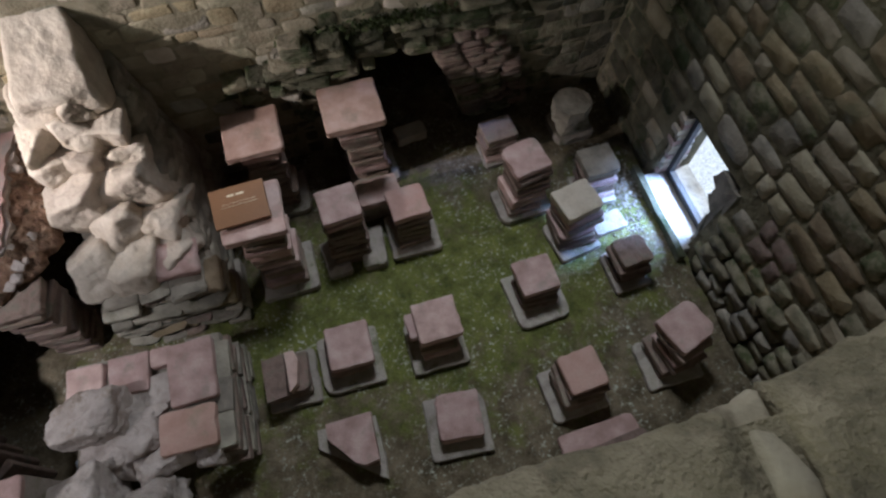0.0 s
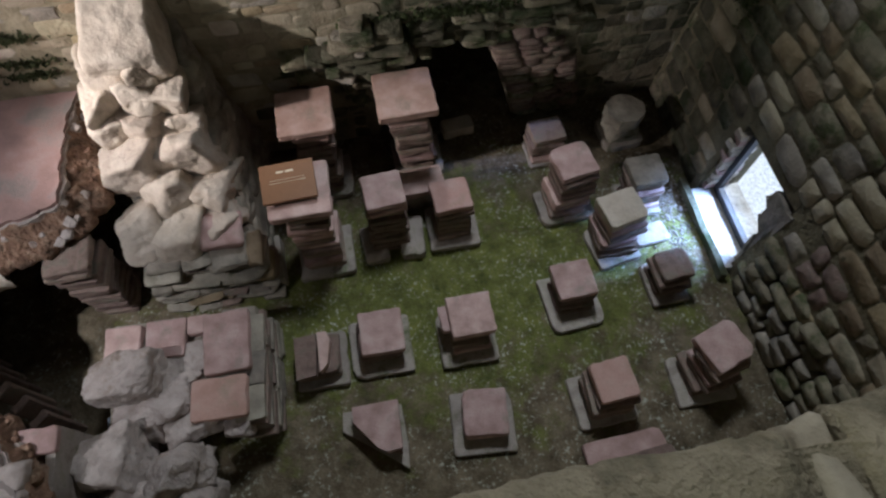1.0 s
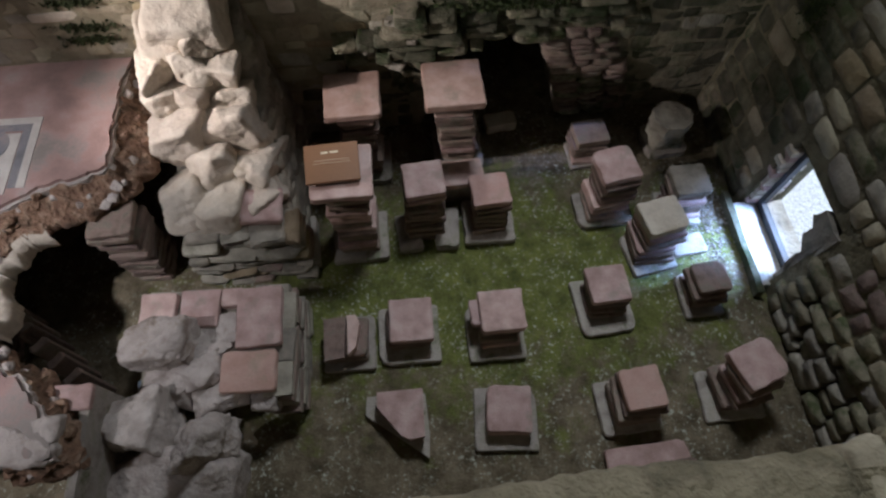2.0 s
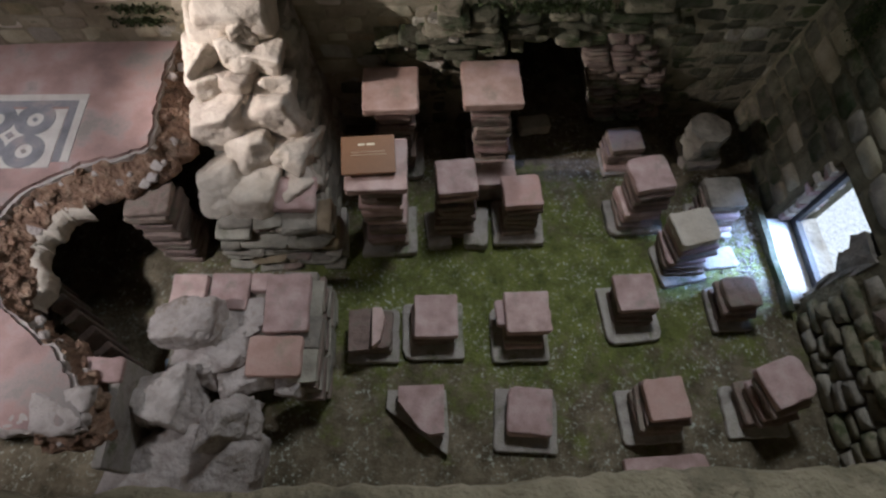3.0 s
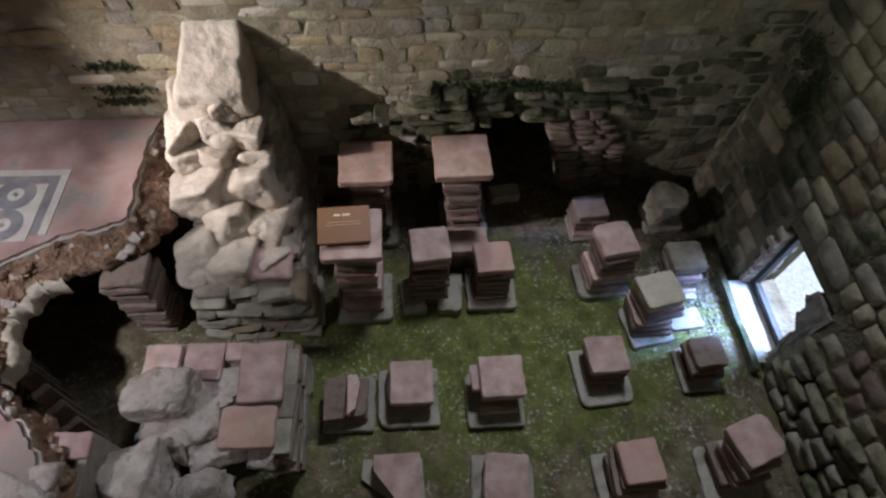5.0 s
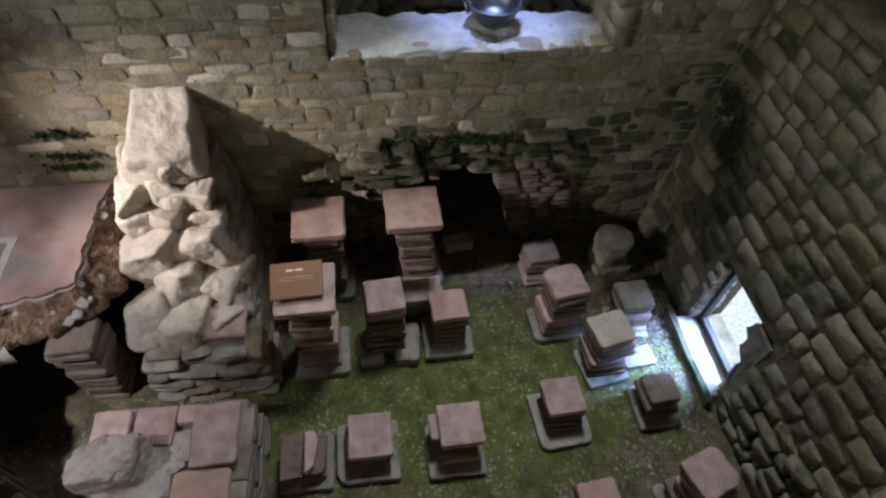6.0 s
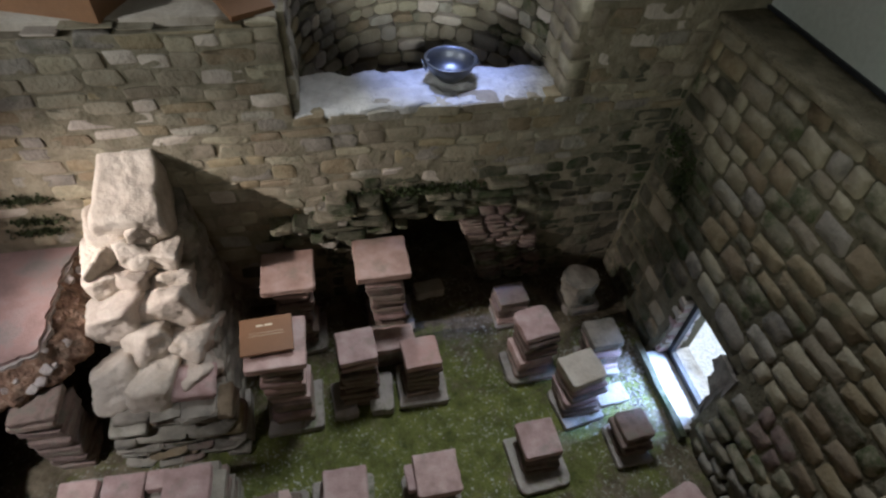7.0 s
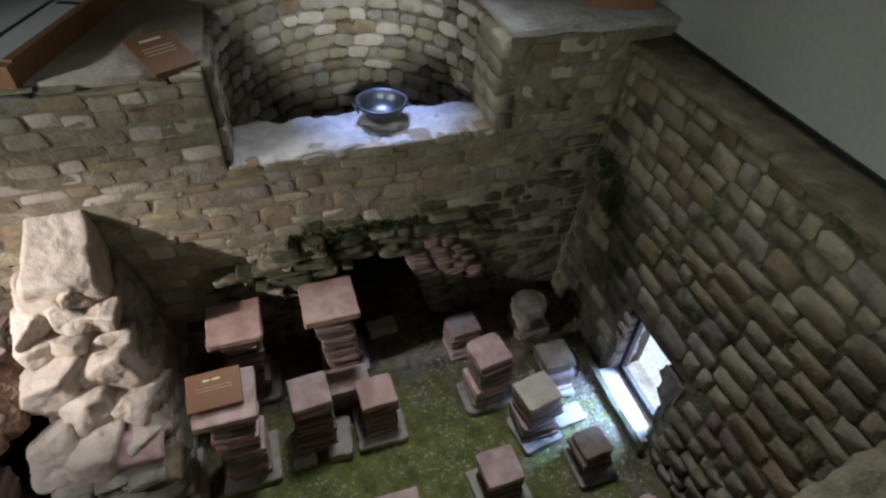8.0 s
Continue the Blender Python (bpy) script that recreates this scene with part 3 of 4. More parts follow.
# mossy courses, toned darker so that the shade round the flue is painted in
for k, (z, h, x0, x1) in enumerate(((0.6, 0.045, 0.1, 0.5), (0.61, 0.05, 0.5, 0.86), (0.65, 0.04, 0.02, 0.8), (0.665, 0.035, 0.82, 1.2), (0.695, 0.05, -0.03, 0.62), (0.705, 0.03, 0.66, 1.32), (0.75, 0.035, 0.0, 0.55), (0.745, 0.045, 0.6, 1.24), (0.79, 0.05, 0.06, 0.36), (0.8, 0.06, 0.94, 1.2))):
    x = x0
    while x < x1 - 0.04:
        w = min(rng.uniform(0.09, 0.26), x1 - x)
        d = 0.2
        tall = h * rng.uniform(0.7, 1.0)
        piece("slab", "slate", rng.choice((LIME_DARK, MOSSY_SHADE, LIME_DARK, MOSSY_SHADE, MOSSY_SHADE)), flue, (x + w / 2, flue_face(x + w / 2) + d / 2 + rng.uniform(-0.02, 0.03), z + h / 2),
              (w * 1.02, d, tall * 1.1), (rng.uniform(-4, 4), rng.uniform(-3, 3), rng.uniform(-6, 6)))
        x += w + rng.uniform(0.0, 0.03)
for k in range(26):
    piece("rock", "slate", (LIME_DARK, MOSSY_SHADE, MOSSY_SHADE, LIME_DARK, STONE_GREY)[k % 5], flue, (rng.uniform(-0.2, 0.2), 1.17 + rng.uniform(-0.03, 0.03), 0.42 + 0.42 * k / 26 + rng.uniform(-0.03, 0.03)), (rng.uniform(0.05, 0.12), 0.12, rng.uniform(0.03, 0.06)),
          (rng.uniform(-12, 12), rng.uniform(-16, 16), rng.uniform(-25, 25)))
z = 0.0
while z < 0.6:
    h = rng.uniform(0.034, 0.048)
    x = 0.99 - 0.33 * z + rng.uniform(-0.012, 0.012)
    for w in (rng.uniform(0.13, 0.18), rng.uniform(0.1, 0.16), rng.uniform(0.08, 0.13)):
        piece("brick", "slate", TILE_EDGE if rng.random() < 0.7 else LIME_DARK, flue, (x + w / 2, 1.262 + 0.012 * (x - 0.9), z + h / 2), (w, 0.16, h * 1.02),
              (rng.uniform(-2, 2), rng.uniform(-2, 2), rng.uniform(-4, 4)), True)
        x += w
    z += h

# parapet under the visitors
parapet = structure("parapet", lumpy(box(-2.6, 2.0, -1.35, -0.93, -0.05, 1.6), 0.012, 0.25, 6), COPING, "worn sandstone parapet of the visitor walkway", "parapet")


def parapet_edge(x):
    return float(np.interp(x, (-2.6, -0.8, 0.0, 0.5, 0.8, 1.0, 1.26, 1.58, 2.0), (-0.908, -0.9, -0.905, -0.882, -0.892, -0.858, -0.82, -0.772, -0.72)))


def coping_stone(x0, x1, seed, rise):
    """A worn stone of the parapet: rounded ragged front edge, uneven top, cracked hollows."""
    bm = bmesh.new()
    nx = max(6, int((x1 - x0) / 0.016))
    profile = [(-0.03, -0.12), (-0.004, -0.075), (0.0, -0.035), (-0.008, -0.008), (-0.025, 0.004), (-0.05, 0.012), (-0.085, 0.02), (-0.13, 0.026), (-0.19, 0.03), (-0.26, 0.034), (-0.34, 0.036), (-0.42, 0.036), (-0.44, -0.12)]
    rows = []
    for i in range(nx + 1):
        f = i / nx
        x = x0 + (x1 - x0) * f
        end = min(f, 1 - f) * (x1 - x0)
        drop = 0.022 * max(0.0, 1 - end / 0.03) ** 2
        edge = parapet_edge(x) + 0.012 * noise.noise(Vector((x * 7, seed, 0))) + 0.009 * noise.noise(Vector((x * 23, seed, 4)))
        row = []
        for dy, dz in profile:
            p = Vector((x, edge + dy, 1.6 + dz + rise))
            wear = 0.013 * noise.fractal(p * 7 + Vector((seed, 0, 0)), 0.6, 2.1, 5)
            row.append(bm.verts.new(p + Vector((0.4 * wear, wear * 0.6, wear - (drop if dz > -0.05 else 0)))))
        rows.append(row)
    for a, b in zip(rows, rows[1:]):
        for k in range(len(profile) - 1):
            bm.faces.new((a[k], b[k], b[k + 1], a[k + 1]))
    bm.faces.new(rows[0])
    bm.faces.new(rows[-1][::-1])
    return bm


for k, (x0, x1, rise, mat) in enumerate(((-2.6, -1.45, 0.0, COPING), (-1.447, -0.35, 0.0, COPING), (-0.347, 0.86, -0.005, COPING), (0.863, 0.955, -0.012, LIME), (0.96, 2.0, 0.014, COPING))):
    part("coping_stone", coping_stone(x0, x1, 3.1 * k, rise), mat, parapet, "", None, True)

# frame in the opening
frame_x = 1.95
window = thing("window_1", "dark iron frame in the low bright wall opening", "window", kind="structure")
for b in ((frame_x, frame_x + 0.03, OPEN[0], OPEN[1], 0.045, 0.09), (frame_x, frame_x + 0.03, OPEN[0], OPEN[1], OPEN[2] - 0.03, OPEN[2]), (frame_x, frame_x + 0.03, OPEN[1] - 0.055, OPEN[1] - 0.018, 0.09, OPEN[2] - 0.03)):
    part("frame_bar", box(*b), IRON, window)
# the riser faces away from the daylight; its dark colour paints that shade
structure("threshold_riser", lumpy(box(1.79, 1.824, OPEN[0] - 0.06, OPEN[1] + 0.06, -0.06, 0.05), 0.005, 0.08, 5), MOSSY_SHADE, "stone riser below the threshold, its shade painted dark", "sill")
structure("window_sill", lumpy(box(1.825, 2.1, OPEN[0] - 0.02, OPEN[1] - 0.015, -0.06, 0.045), 0.006, 0.1, 4), SILL, "pale rendered threshold of the opening", "sill")
for k in range(11):
    piece("brick", "brick", LIME_PALE if k % 3 else TILE, wall_side, (1.965 + rng.uniform(-0.01, 0.01), OPEN[1] + 0.005, 0.07 + 0.042 * k), (0.13, 0.06, 0.036), (rng.uniform(-2, 2), rng.uniform(-2, 2), rng.uniform(-4, 4)))
day = lamp("daylight_opening", "AREA", look((2.1, 0.3, 0.5), (1.62, 0.28, 0.0)), 6.5, (0.44, 0.6, 1.0), size=0.28, spread=50)


# ---------------------------------------------------------------- pillars of tiles
def pillar(label, x, y, base, tiles, top, turn=0.0, thick=0.034, lean=(0.0, 0.0), mat_top=None, base_turn=0.0, seed=1, top_turn=0.0, cap=None, base_at=None, step=0.012):
    """base: (width, depth, height) or None; tiles: (count, width, depth); top: (width, depth, thickness), its upper face ends the stack."""
    r = random.Random(seed)
    p = thing("tile_pillar", label, "pillar", "hypocaust pillars", m=pose(x, y, 0))
    z = -0.006
    if base:
        bx, by = base_at or (0.0, 0.0)
        part("base_tile", flat_tile(r, base[0], base[1], base[2], 0.012), TILE_BASE, p, "greyish larger base tile", pose(bx, by, z, r.uniform(-1, 1), r.uniform(-1, 1), base_turn))
        z += base[2]
    count, w, d = tiles
    for k in range(count):
        f = (k + 1) / (count + 1)
        s = r.uniform(0.95, 1.03)
        # below the top tile the stack is mostly the darker terracotta
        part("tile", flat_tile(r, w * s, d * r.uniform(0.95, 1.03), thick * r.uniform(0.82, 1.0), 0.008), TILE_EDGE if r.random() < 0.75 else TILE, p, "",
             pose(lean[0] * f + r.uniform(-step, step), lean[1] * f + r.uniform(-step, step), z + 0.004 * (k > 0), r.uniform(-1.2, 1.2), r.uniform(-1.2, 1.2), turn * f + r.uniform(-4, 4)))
        z += thick + 0.004
    part("top_tile", flat_tile(r, top[0], top[1], top[2], 0.01), mat_top or TILE, p, "smooth pink top tile", pose(lean[0], lean[1], z, r.uniform(-0.8, 0.8), r.uniform(-0.8, 0.8), top_turn or turn))
    return p


LOW = "low pillar of pink Roman tiles on a larger base tile"
pillar(LOW, 0.44, -0.535, (0.29, 0.285, 0.03), (1, 0.19, 0.19), (0.205, 0.21, 0.045), -6, 0.032, (0.012, 0.03), seed=2, base_turn=-4)
pillar("low pillar of pink tiles with a chipped top tile", 1.01, -0.525, (0.285, 0.25, 0.032), (4, 0.2, 0.2), (0.185, 0.185, 0.042), 4, 0.032, (0.025, 0.04), TILE_RED, 3, seed=3)
pillar("leaning pillar of slipped tiles on a green base tile", 1.5, -0.515, (0.285, 0.24, 0.03), (6, 0.2, 0.19), (0.21, 0.19, 0.045), 19, 0.034, (0.03, 0.075), None, 0, seed=4, step=0.02)
pillar(LOW, 0.025, -0.1, (0.3, 0.29, 0.034), (2, 0.2, 0.2), (0.21, 0.215, 0.045), 0, 0.034, (0.015, 0.035), None, 0, seed=5)
pillar("low pillar of pink tiles beside mossy ground", 0.445, -0.125, (0.28, 0.28, 0.03), (3, 0.19, 0.19), (0.215, 0.205, 0.05), 1, 0.036, (0.025, 0.055), None, 0, seed=6)
pillar(LOW, 1.0, -0.03, (0.275, 0.3, 0.035), (3, 0.19, 0.18), (0.2, 0.19, 0.04), 3, 0.033, (0.0, 0.055), None, 4, seed=7)
pillar("small low pillar of brown tiles near the opening", 1.5, -0.01, (0.2, 0.24, 0.03), (3, 0.17, 0.17), (0.17, 0.16, 0.042), 4, 0.034, (0.01, 0.03), TILE_EDGE, 2, seed=8)
pillar("stepped pillar of tiles with a pale crusted top", 1.3, 0.25, (0.24, 0.25, 0.032), (5, 0.215, 0.2), (0.215, 0.19, 0.06), 11, 0.034, (0.02, 0.075), LIME_PALE, 10, seed=9)
pillar("grey tile pillar close to the opening", 1.52, 0.5, (0.22, 0.22, 0.03), (5, 0.18, 0.17), (0.19, 0.18, 0.045), 2, 0.034, (0.0, 0.03), STONE_GREY, 0, seed=10)
pillar("pillar of stepped tiles on a broad base tile", 1.115, 0.53, (0.3, 0.225, 0.035), (6, 0.21, 0.2), (0.21, 0.205, 0.045), 10, 0.034, (0.03, 0.095), None, 3, seed=11)
pillar("low brown tile pillar near the far wall", 1.1, 0.9, (0.22, 0.2, 0.03), (3, 0.2, 0.17), (0.19, 0.16, 0.045), 5, 0.034, (0.0, 0.03), TILE_EDGE, 3, seed=12)
pillar("tall tile stack on two base slabs", 0.15, 0.51, None, (9, 0.195, 0.19), (0.2, 0.2, 0.04), 5, 0.0355, (0.0, 0.05), None, 0, seed=13)
pillar("tile pillar with a red top on a chipped base", 0.485, 0.5, (0.27, 0.27, 0.04), (5, 0.185, 0.18), (0.2, 0.19, 0.045), 4, 0.034, (0.0, 0.05), TILE_RED, 0, seed=14)
TALL = "tall tile pillar under a broad square cap tile"
pillar(TALL, -0.195, 0.46, (0.29, 0.29, 0.04), (12, 0.2, 0.2), (0.285, 0.285, 0.042), 1, 0.0366, (-0.026, 0.052), None, 1, seed=15)
pillar(TALL, -0.15, 0.93, (0.28, 0.28, 0.04), (12, 0.19, 0.19), (0.275, 0.275, 0.042), 1, 0.0385, (-0.012, 0.008), TILE_BROWN, 1, seed=16)
pillar(TALL, 0.37, 0.99, (0.28, 0.28, 0.04), (13, 0.195, 0.19), (0.29, 0.29, 0.042), 1, 0.038, (-0.045, -0.055), TILE_BROWN, 1, seed=17)

# ---------------------------------------------------------------- ruined pier against the far wall
PROFILE = [(0.31, 0.0), (0.36, 0.3), (0.53, 0.35), (0.72, 0.47), (0.9, 0.6), (1.0, 0.77), (1.08, 0.91), (1.26, 1.04), (1.26, 0.0)]
bm = bmesh.new()
sides = []
for x_of in (lambda z: -1.02 + 0.05 * z, lambda z: -0.47 - 0.14 * z):
    sides.append([bm.verts.new((x_of(z), y, z)) for y, z in PROFILE])
n = len(PROFILE)
bm.faces.new(sides[0])
bm.faces.new(sides[1][::-1])
for k in range(n):
    bm.faces.new((sides[0][k], sides[0][(k + 1) % n], sides[1][(k + 1) % n], sides[1][k]))
bmesh.ops.triangulate(bm, faces=bm.faces[:])
pier = thing("ruined_pier", "broken stub wall of pale limestone rubble, lit by a spotlight", "masonry")
part("core", lumpy(bm, 0.03, 0.09, 4), STONE_GREY, pier)
prng = random.Random(21)


def slope_z(y):
    """Height of the ruined slope of the pier."""
    return float(np.interp(y, (0.35, 0.51, 0.865, 0.97, 1.2), (0.36, 0.41, 0.65, 0.84, 1.18)))


# rocks of the slope: place along and across, width and visible height
SLOPE = [(-0.93, 1.03, 0.18, 0.11), (-0.78, 1.01, 0.12, 0.16), (-0.99, 0.96, 0.13, 0.11), (-0.84, 0.96, 0.15, 0.15), (-0.7, 0.96, 0.13, 0.13),
         (-0.98, 0.91, 0.15, 0.12), (-0.85, 0.9, 0.19, 0.12), (-0.69, 0.89, 0.18, 0.1), (-0.93, 0.77, 0.25, 0.25), (-0.71, 0.79, 0.26, 0.22),
         (-0.81, 0.66, 0.2, 0.17), (-0.63, 0.65, 0.16, 0.12), (-0.97, 0.5, 0.2, 0.23), (-0.81, 0.46, 0.2, 0.2), (-0.62, 0.54, 0.17, 0.1), (-0.64, 0.4, 0.3, 0.17)]


bm = boulder(prng, 0.37, 0.34, 0.36, 4.0, 20, 0.04, 5, 6, 0.1)
for v in bm.verts:
    # the upper face leans towards the pit
    v.co.z += 0.55 * v.co.y * max(0.0, min(1.0, 0.6 + v.co.z / 0.3))
    up = max(0.0, min(1.0, 0.5 + v.co.z / 0.36))
    v.co.x = v.co.x * (1.06 - 0.3 * up) + 0.05 * up
part("top_block", bm, LIME_PALE, pier, "smooth pale block on top", pose(-0.83, 1.1, 0.985, 8, 0, -3), True)
for k, (x, y, w, h) in enumerate(SLOPE):
    last = k == len(SLOPE) - 1
    z = slope_z(y)
    if last:
        bm = boulder(prng, w * 0.9, 0.17, 0.06, 9.0, 22, 0.03, 4, 4, 0.1)
        turn = (18, 2, -4)
    else:
        bm = boulder(prng, w * 1.2, 0.26, h * 1.1, k * 1.7, 17, 0.045, 5, 8, 0.3)
        turn = (-prng.uniform(-4, 30), prng.uniform(-9, 9), prng.uniform(-16, 16))
    part("rock", bm, TILE if last else LIME_PALE, pier, "", pose(x, y + (0.06 if last else 0.03), z + (0.02 if last else (-0.02 if k < 5 else -0.04)), *turn), True)
# thin courses at its foot
z = 0.0
while z < 0.33:
    h = prng.uniform(0.022, 0.042)
    x = -1.03 + prng.uniform(0, 0.04)
    while x < -0.47:
        w = min(prng.uniform(0.09, 0.24), -0.42 - 0.1 * z - x)
        piece("slab", "slate", prng.choice((STONE_GREY, STONE_GREY, STONE_GREY, TILE_EDGE, LIME_BROWN)), pier, (x + w / 2, 0.37 + prng.uniform(-0.045, 0.02) + 0.12 * z, z + h / 2), (w * 1.03, 0.17, h * prng.uniform(0.85, 1.12)), (prng.uniform(-4, 4), prng.uniform(-5, 5), prng.uniform(-7, 7)), True)
        x += w
    z += h
# rough stones of its dark flank
for k in range(46):
    y = prng.uniform(0.42, 1.16)
    top = slope_z(y) - 0.1
    z = prng.uniform(0.03, max(0.08, top))
    piece("rock", "shard", STONE_GREY, pier, (-0.5 - 0.14 * z, y, z), (0.1, prng.uniform(0.12, 0.22), prng.uniform(0.05, 0.12)), (prng.uniform(-15, 15), prng.uniform(-6, 6), prng.uniform(-5, 5)), True)

# ---------------------------------------------------------------- mosaic floor on its broken bed
EDGE = [(-1.18, 1.16), (-2.5, 1.16), (-2.5, -0.62), (-1.5, -0.62), (-1.35, -0.64), (-1.18, -0.63), (-1.21, -0.54), (-1.3, -0.42), (-1.4, -0.335), (-1.53, -0.25), (-1.61, -0.17), (-1.7, -0.03),
        (-1.745, 0.1), (-1.735, 0.22), (-1.68, 0.32), (-1.56, 0.4), (-1.46, 0.455), (-1.25, 0.515), (-1.195, 0.57), (-1.215, 0.8), (-1.21, 1.03)]


def dense(points, step=0.035, wob=0.012, seed=3, closed=True):
    """The outline with more points, frayed."""
    out = []
    for (x0, y0), (x1, y1) in zip(points, points[1:] + (points[:1] if closed else [])):
        n = max(1, int(math.hypot(x1 - x0, y1 - y0) / step))
        for k in range(n):
            x, y = x0 + (x1 - x0) * k / n, y0 + (y1 - y0) * k / n
            w = 0 if x < -2.45 or y > 1.1 else wob
            fray = Vector(noise.noise_vector(Vector((x * 14, y * 14, seed)))) + 0.6 * Vector(noise.noise_vector(Vector((x * 37, y * 37, seed + 5))))
            out.append((x + w * fray.x, y + w * fray.y))
    return out


mosaic = thing("mosaic_floor", "broken red mosaic floor with white and grey pattern over a hollow", "floor", kind="structure")
part("red_field", slab(dense(EDGE, 0.016, 0.02), 0.662, 0.68), MOS_RED, mosaic, "worn red tessera field")


def grown(points, d):
    """The outline pushed outwards towards the pit."""
    out = []
    for (xa, ya), (x, y), (xb, yb) in zip(points[-1:] + points[:-1], points, points[1:] + points[:1]):
        nx, ny = yb - ya, xa - xb
        k = math.hypot(nx, ny) or 1
        out.append((x + d * nx / k, y + d * ny / k) if x > -2.4 and y < 1.1 else (x, y))
    return out


part("white_bedding", slab(dense(grown(EDGE, 0.012), 0.016, 0.022, 3), 0.6, 0.6625), RUBBLE, mosaic, "pale crumbling bedding mortar")
# the broken bed slopes down from the mosaic's edge into the hollow
RIM = dense(EDGE[4:] + EDGE[:1], 0.014, 0.02, 3, False)


def outwards(i):
    """The direction from the mosaic into the hollow at a point of its rim."""
    (xa, ya), (xb, yb) = RIM[max(0, i - 11)], RIM[min(len(RIM) - 1, i + 11)]
    k = math.hypot(yb - ya, xa - xb) or 1
    return (yb - ya) / k, (xa - xb) / k


def collar(profile, amount, size, seed, keep=None):
    """A rough band along the broken edge; profile: (distance outwards, height) from the top to the underside."""
    bm = bmesh.new()
    rows = []
    for i, (x, y) in enumerate(RIM):
        if keep and not keep(x, y):
            continue
        nx, ny = outwards(i)
        reach = (1 + 0.45 * noise.noise(Vector((x * 6, y * 6, 2)))) * (0.45 if y < -0.15 else (1.3 if y > 0.6 else 1.0))
        row = []
        for off, z in profile:
            p = Vector((x + nx * off * reach, y + ny * off * reach, z))
            q = p / size + Vector((seed, 0, 0))
            push = amount * (Vector(noise.noise_vector(q)) + 0.6 * Vector(noise.noise_vector(q * 2.3)) + 0.35 * Vector(noise.noise_vector(q * 5)))
            row.append(bm.verts.new(p + push * (1.0 if off > 0.005 else 0.2)))
        rows.append(row)
    for a, b in zip(rows, rows[1:]):
        for k in range(len(profile) - 1):
            bm.faces.new((a[k], b[k], b[k + 1], a[k + 1]))
    return bm


part("concrete_bed", collar([(-0.01, 0.655), (0.012, 0.648), (0.03, 0.63), (0.048, 0.612), (0.066, 0.596), (0.084, 0.582), (0.1, 0.566), (0.112, 0.548), (0.116, 0.528), (0.108, 0.508), (0.08, 0.495), (0.03, 0.485), (-0.05, 0.48), (-0.3, 0.48)], 0.022, 0.06, 2.0), BROKEN, mosaic, "thick broken brown concrete bed", None, True)
# pale curved lip on the far side of the hollow
part("pale_lip", collar([(0.1, 0.562), (0.118, 0.556), (0.135, 0.54), (0.14, 0.51), (0.138, 0.46), (0.12, 0.45)], 0.006, 0.05, 6.0, lambda x, y: x < -1.52 and -0.2 < y < 0.43), LIME_PALE, mosaic, "pale curved mortar lip of the hollow", None, True)
# crumbs of the broken edge
erng = random.Random(9)
for i in range(0, len(RIM), 2):
    nx, ny = outwards(i)
    reach = 0.45 if RIM[i][1] < -0.15 else 1.0
    off = erng.uniform(0.005, 0.1)
    s = erng.uniform(0.015, 0.045)
    piece("lump", "shard", BROKEN if erng.random() < 0.72 else RUBBLE, mosaic, (RIM[i][0] + nx * off * reach, RIM[i][1] + ny * off * reach, 0.652 - 0.95 * off), (s * 1.4, s * 1.2, s * 0.8),
          (erng.uniform(-30, 30), erng.uniform(-30, 30), erng.uniform(0, 180)), True)
crust = random.Random(15)
for x, y, w, d, h in ((-1.28, -0.6, 0.2, 0.11, 0.08), (-1.4, -0.61, 0.14, 0.08, 0.06), (-1.22, -0.54, 0.09, 0.1, 0.07)):
    part("bedding_lump", boulder(crust, w, d, h, 10 * x, 14, 0.06, 4, 6, 0.3), RUBBLE, mosaic, "pale lump of bedding mortar", pose(x, y, 0.648, 0, 0, crust.uniform(-15, 15)), True)
# pattern
z = 0.6835


def strip(name, x0, x1, y0, y1, mat, dz=0.0):
    part(name, box(x0, x1, y0, y1, 0.68, z + dz), mat, mosaic)


def diamond(x, y, r, mat, dz):
    part("diamond", slab([(x - r, y), (x, y - r), (x + r, y), (x, y + r)], 0.68, z + dz), mat, mosaic)


X1, Y1 = -1.515, 0.83
strip("white_band", -2.45, X1, Y1 - 0.035, Y1, MOS_WHITE)
strip("white_band", X1 - 0.035, X1, 0.46, Y1 - 0.036, MOS_WHITE)
strip("grey_band", -2.45, X1 - 0.036, Y1 - 0.07, Y1 - 0.036, MOS_GREY)


def hoop(x, y, r, mat, dz, wide=0.012):
    """A thin ring."""
    bm = bmesh.new()
    rows = [[bm.verts.new((x + q * math.cos(a * math.pi / 14), y + q * math.sin(a * math.pi / 14), z + dz)) for a in range(28)] for q in (r - wide, r)]
    for a in range(28):
        bm.faces.new((rows[0][a], rows[0][(a + 1) % 28], rows[1][(a + 1) % 28], rows[1][a]))
    out = bmesh.ops.extrude_face_region(bm, geom=bm.faces[:])
    for g in out["geom"]:
        if isinstance(g, bmesh.types.BMVert):
            g.co.z = 0.68
    part("hoop", bm, mat, mosaic)


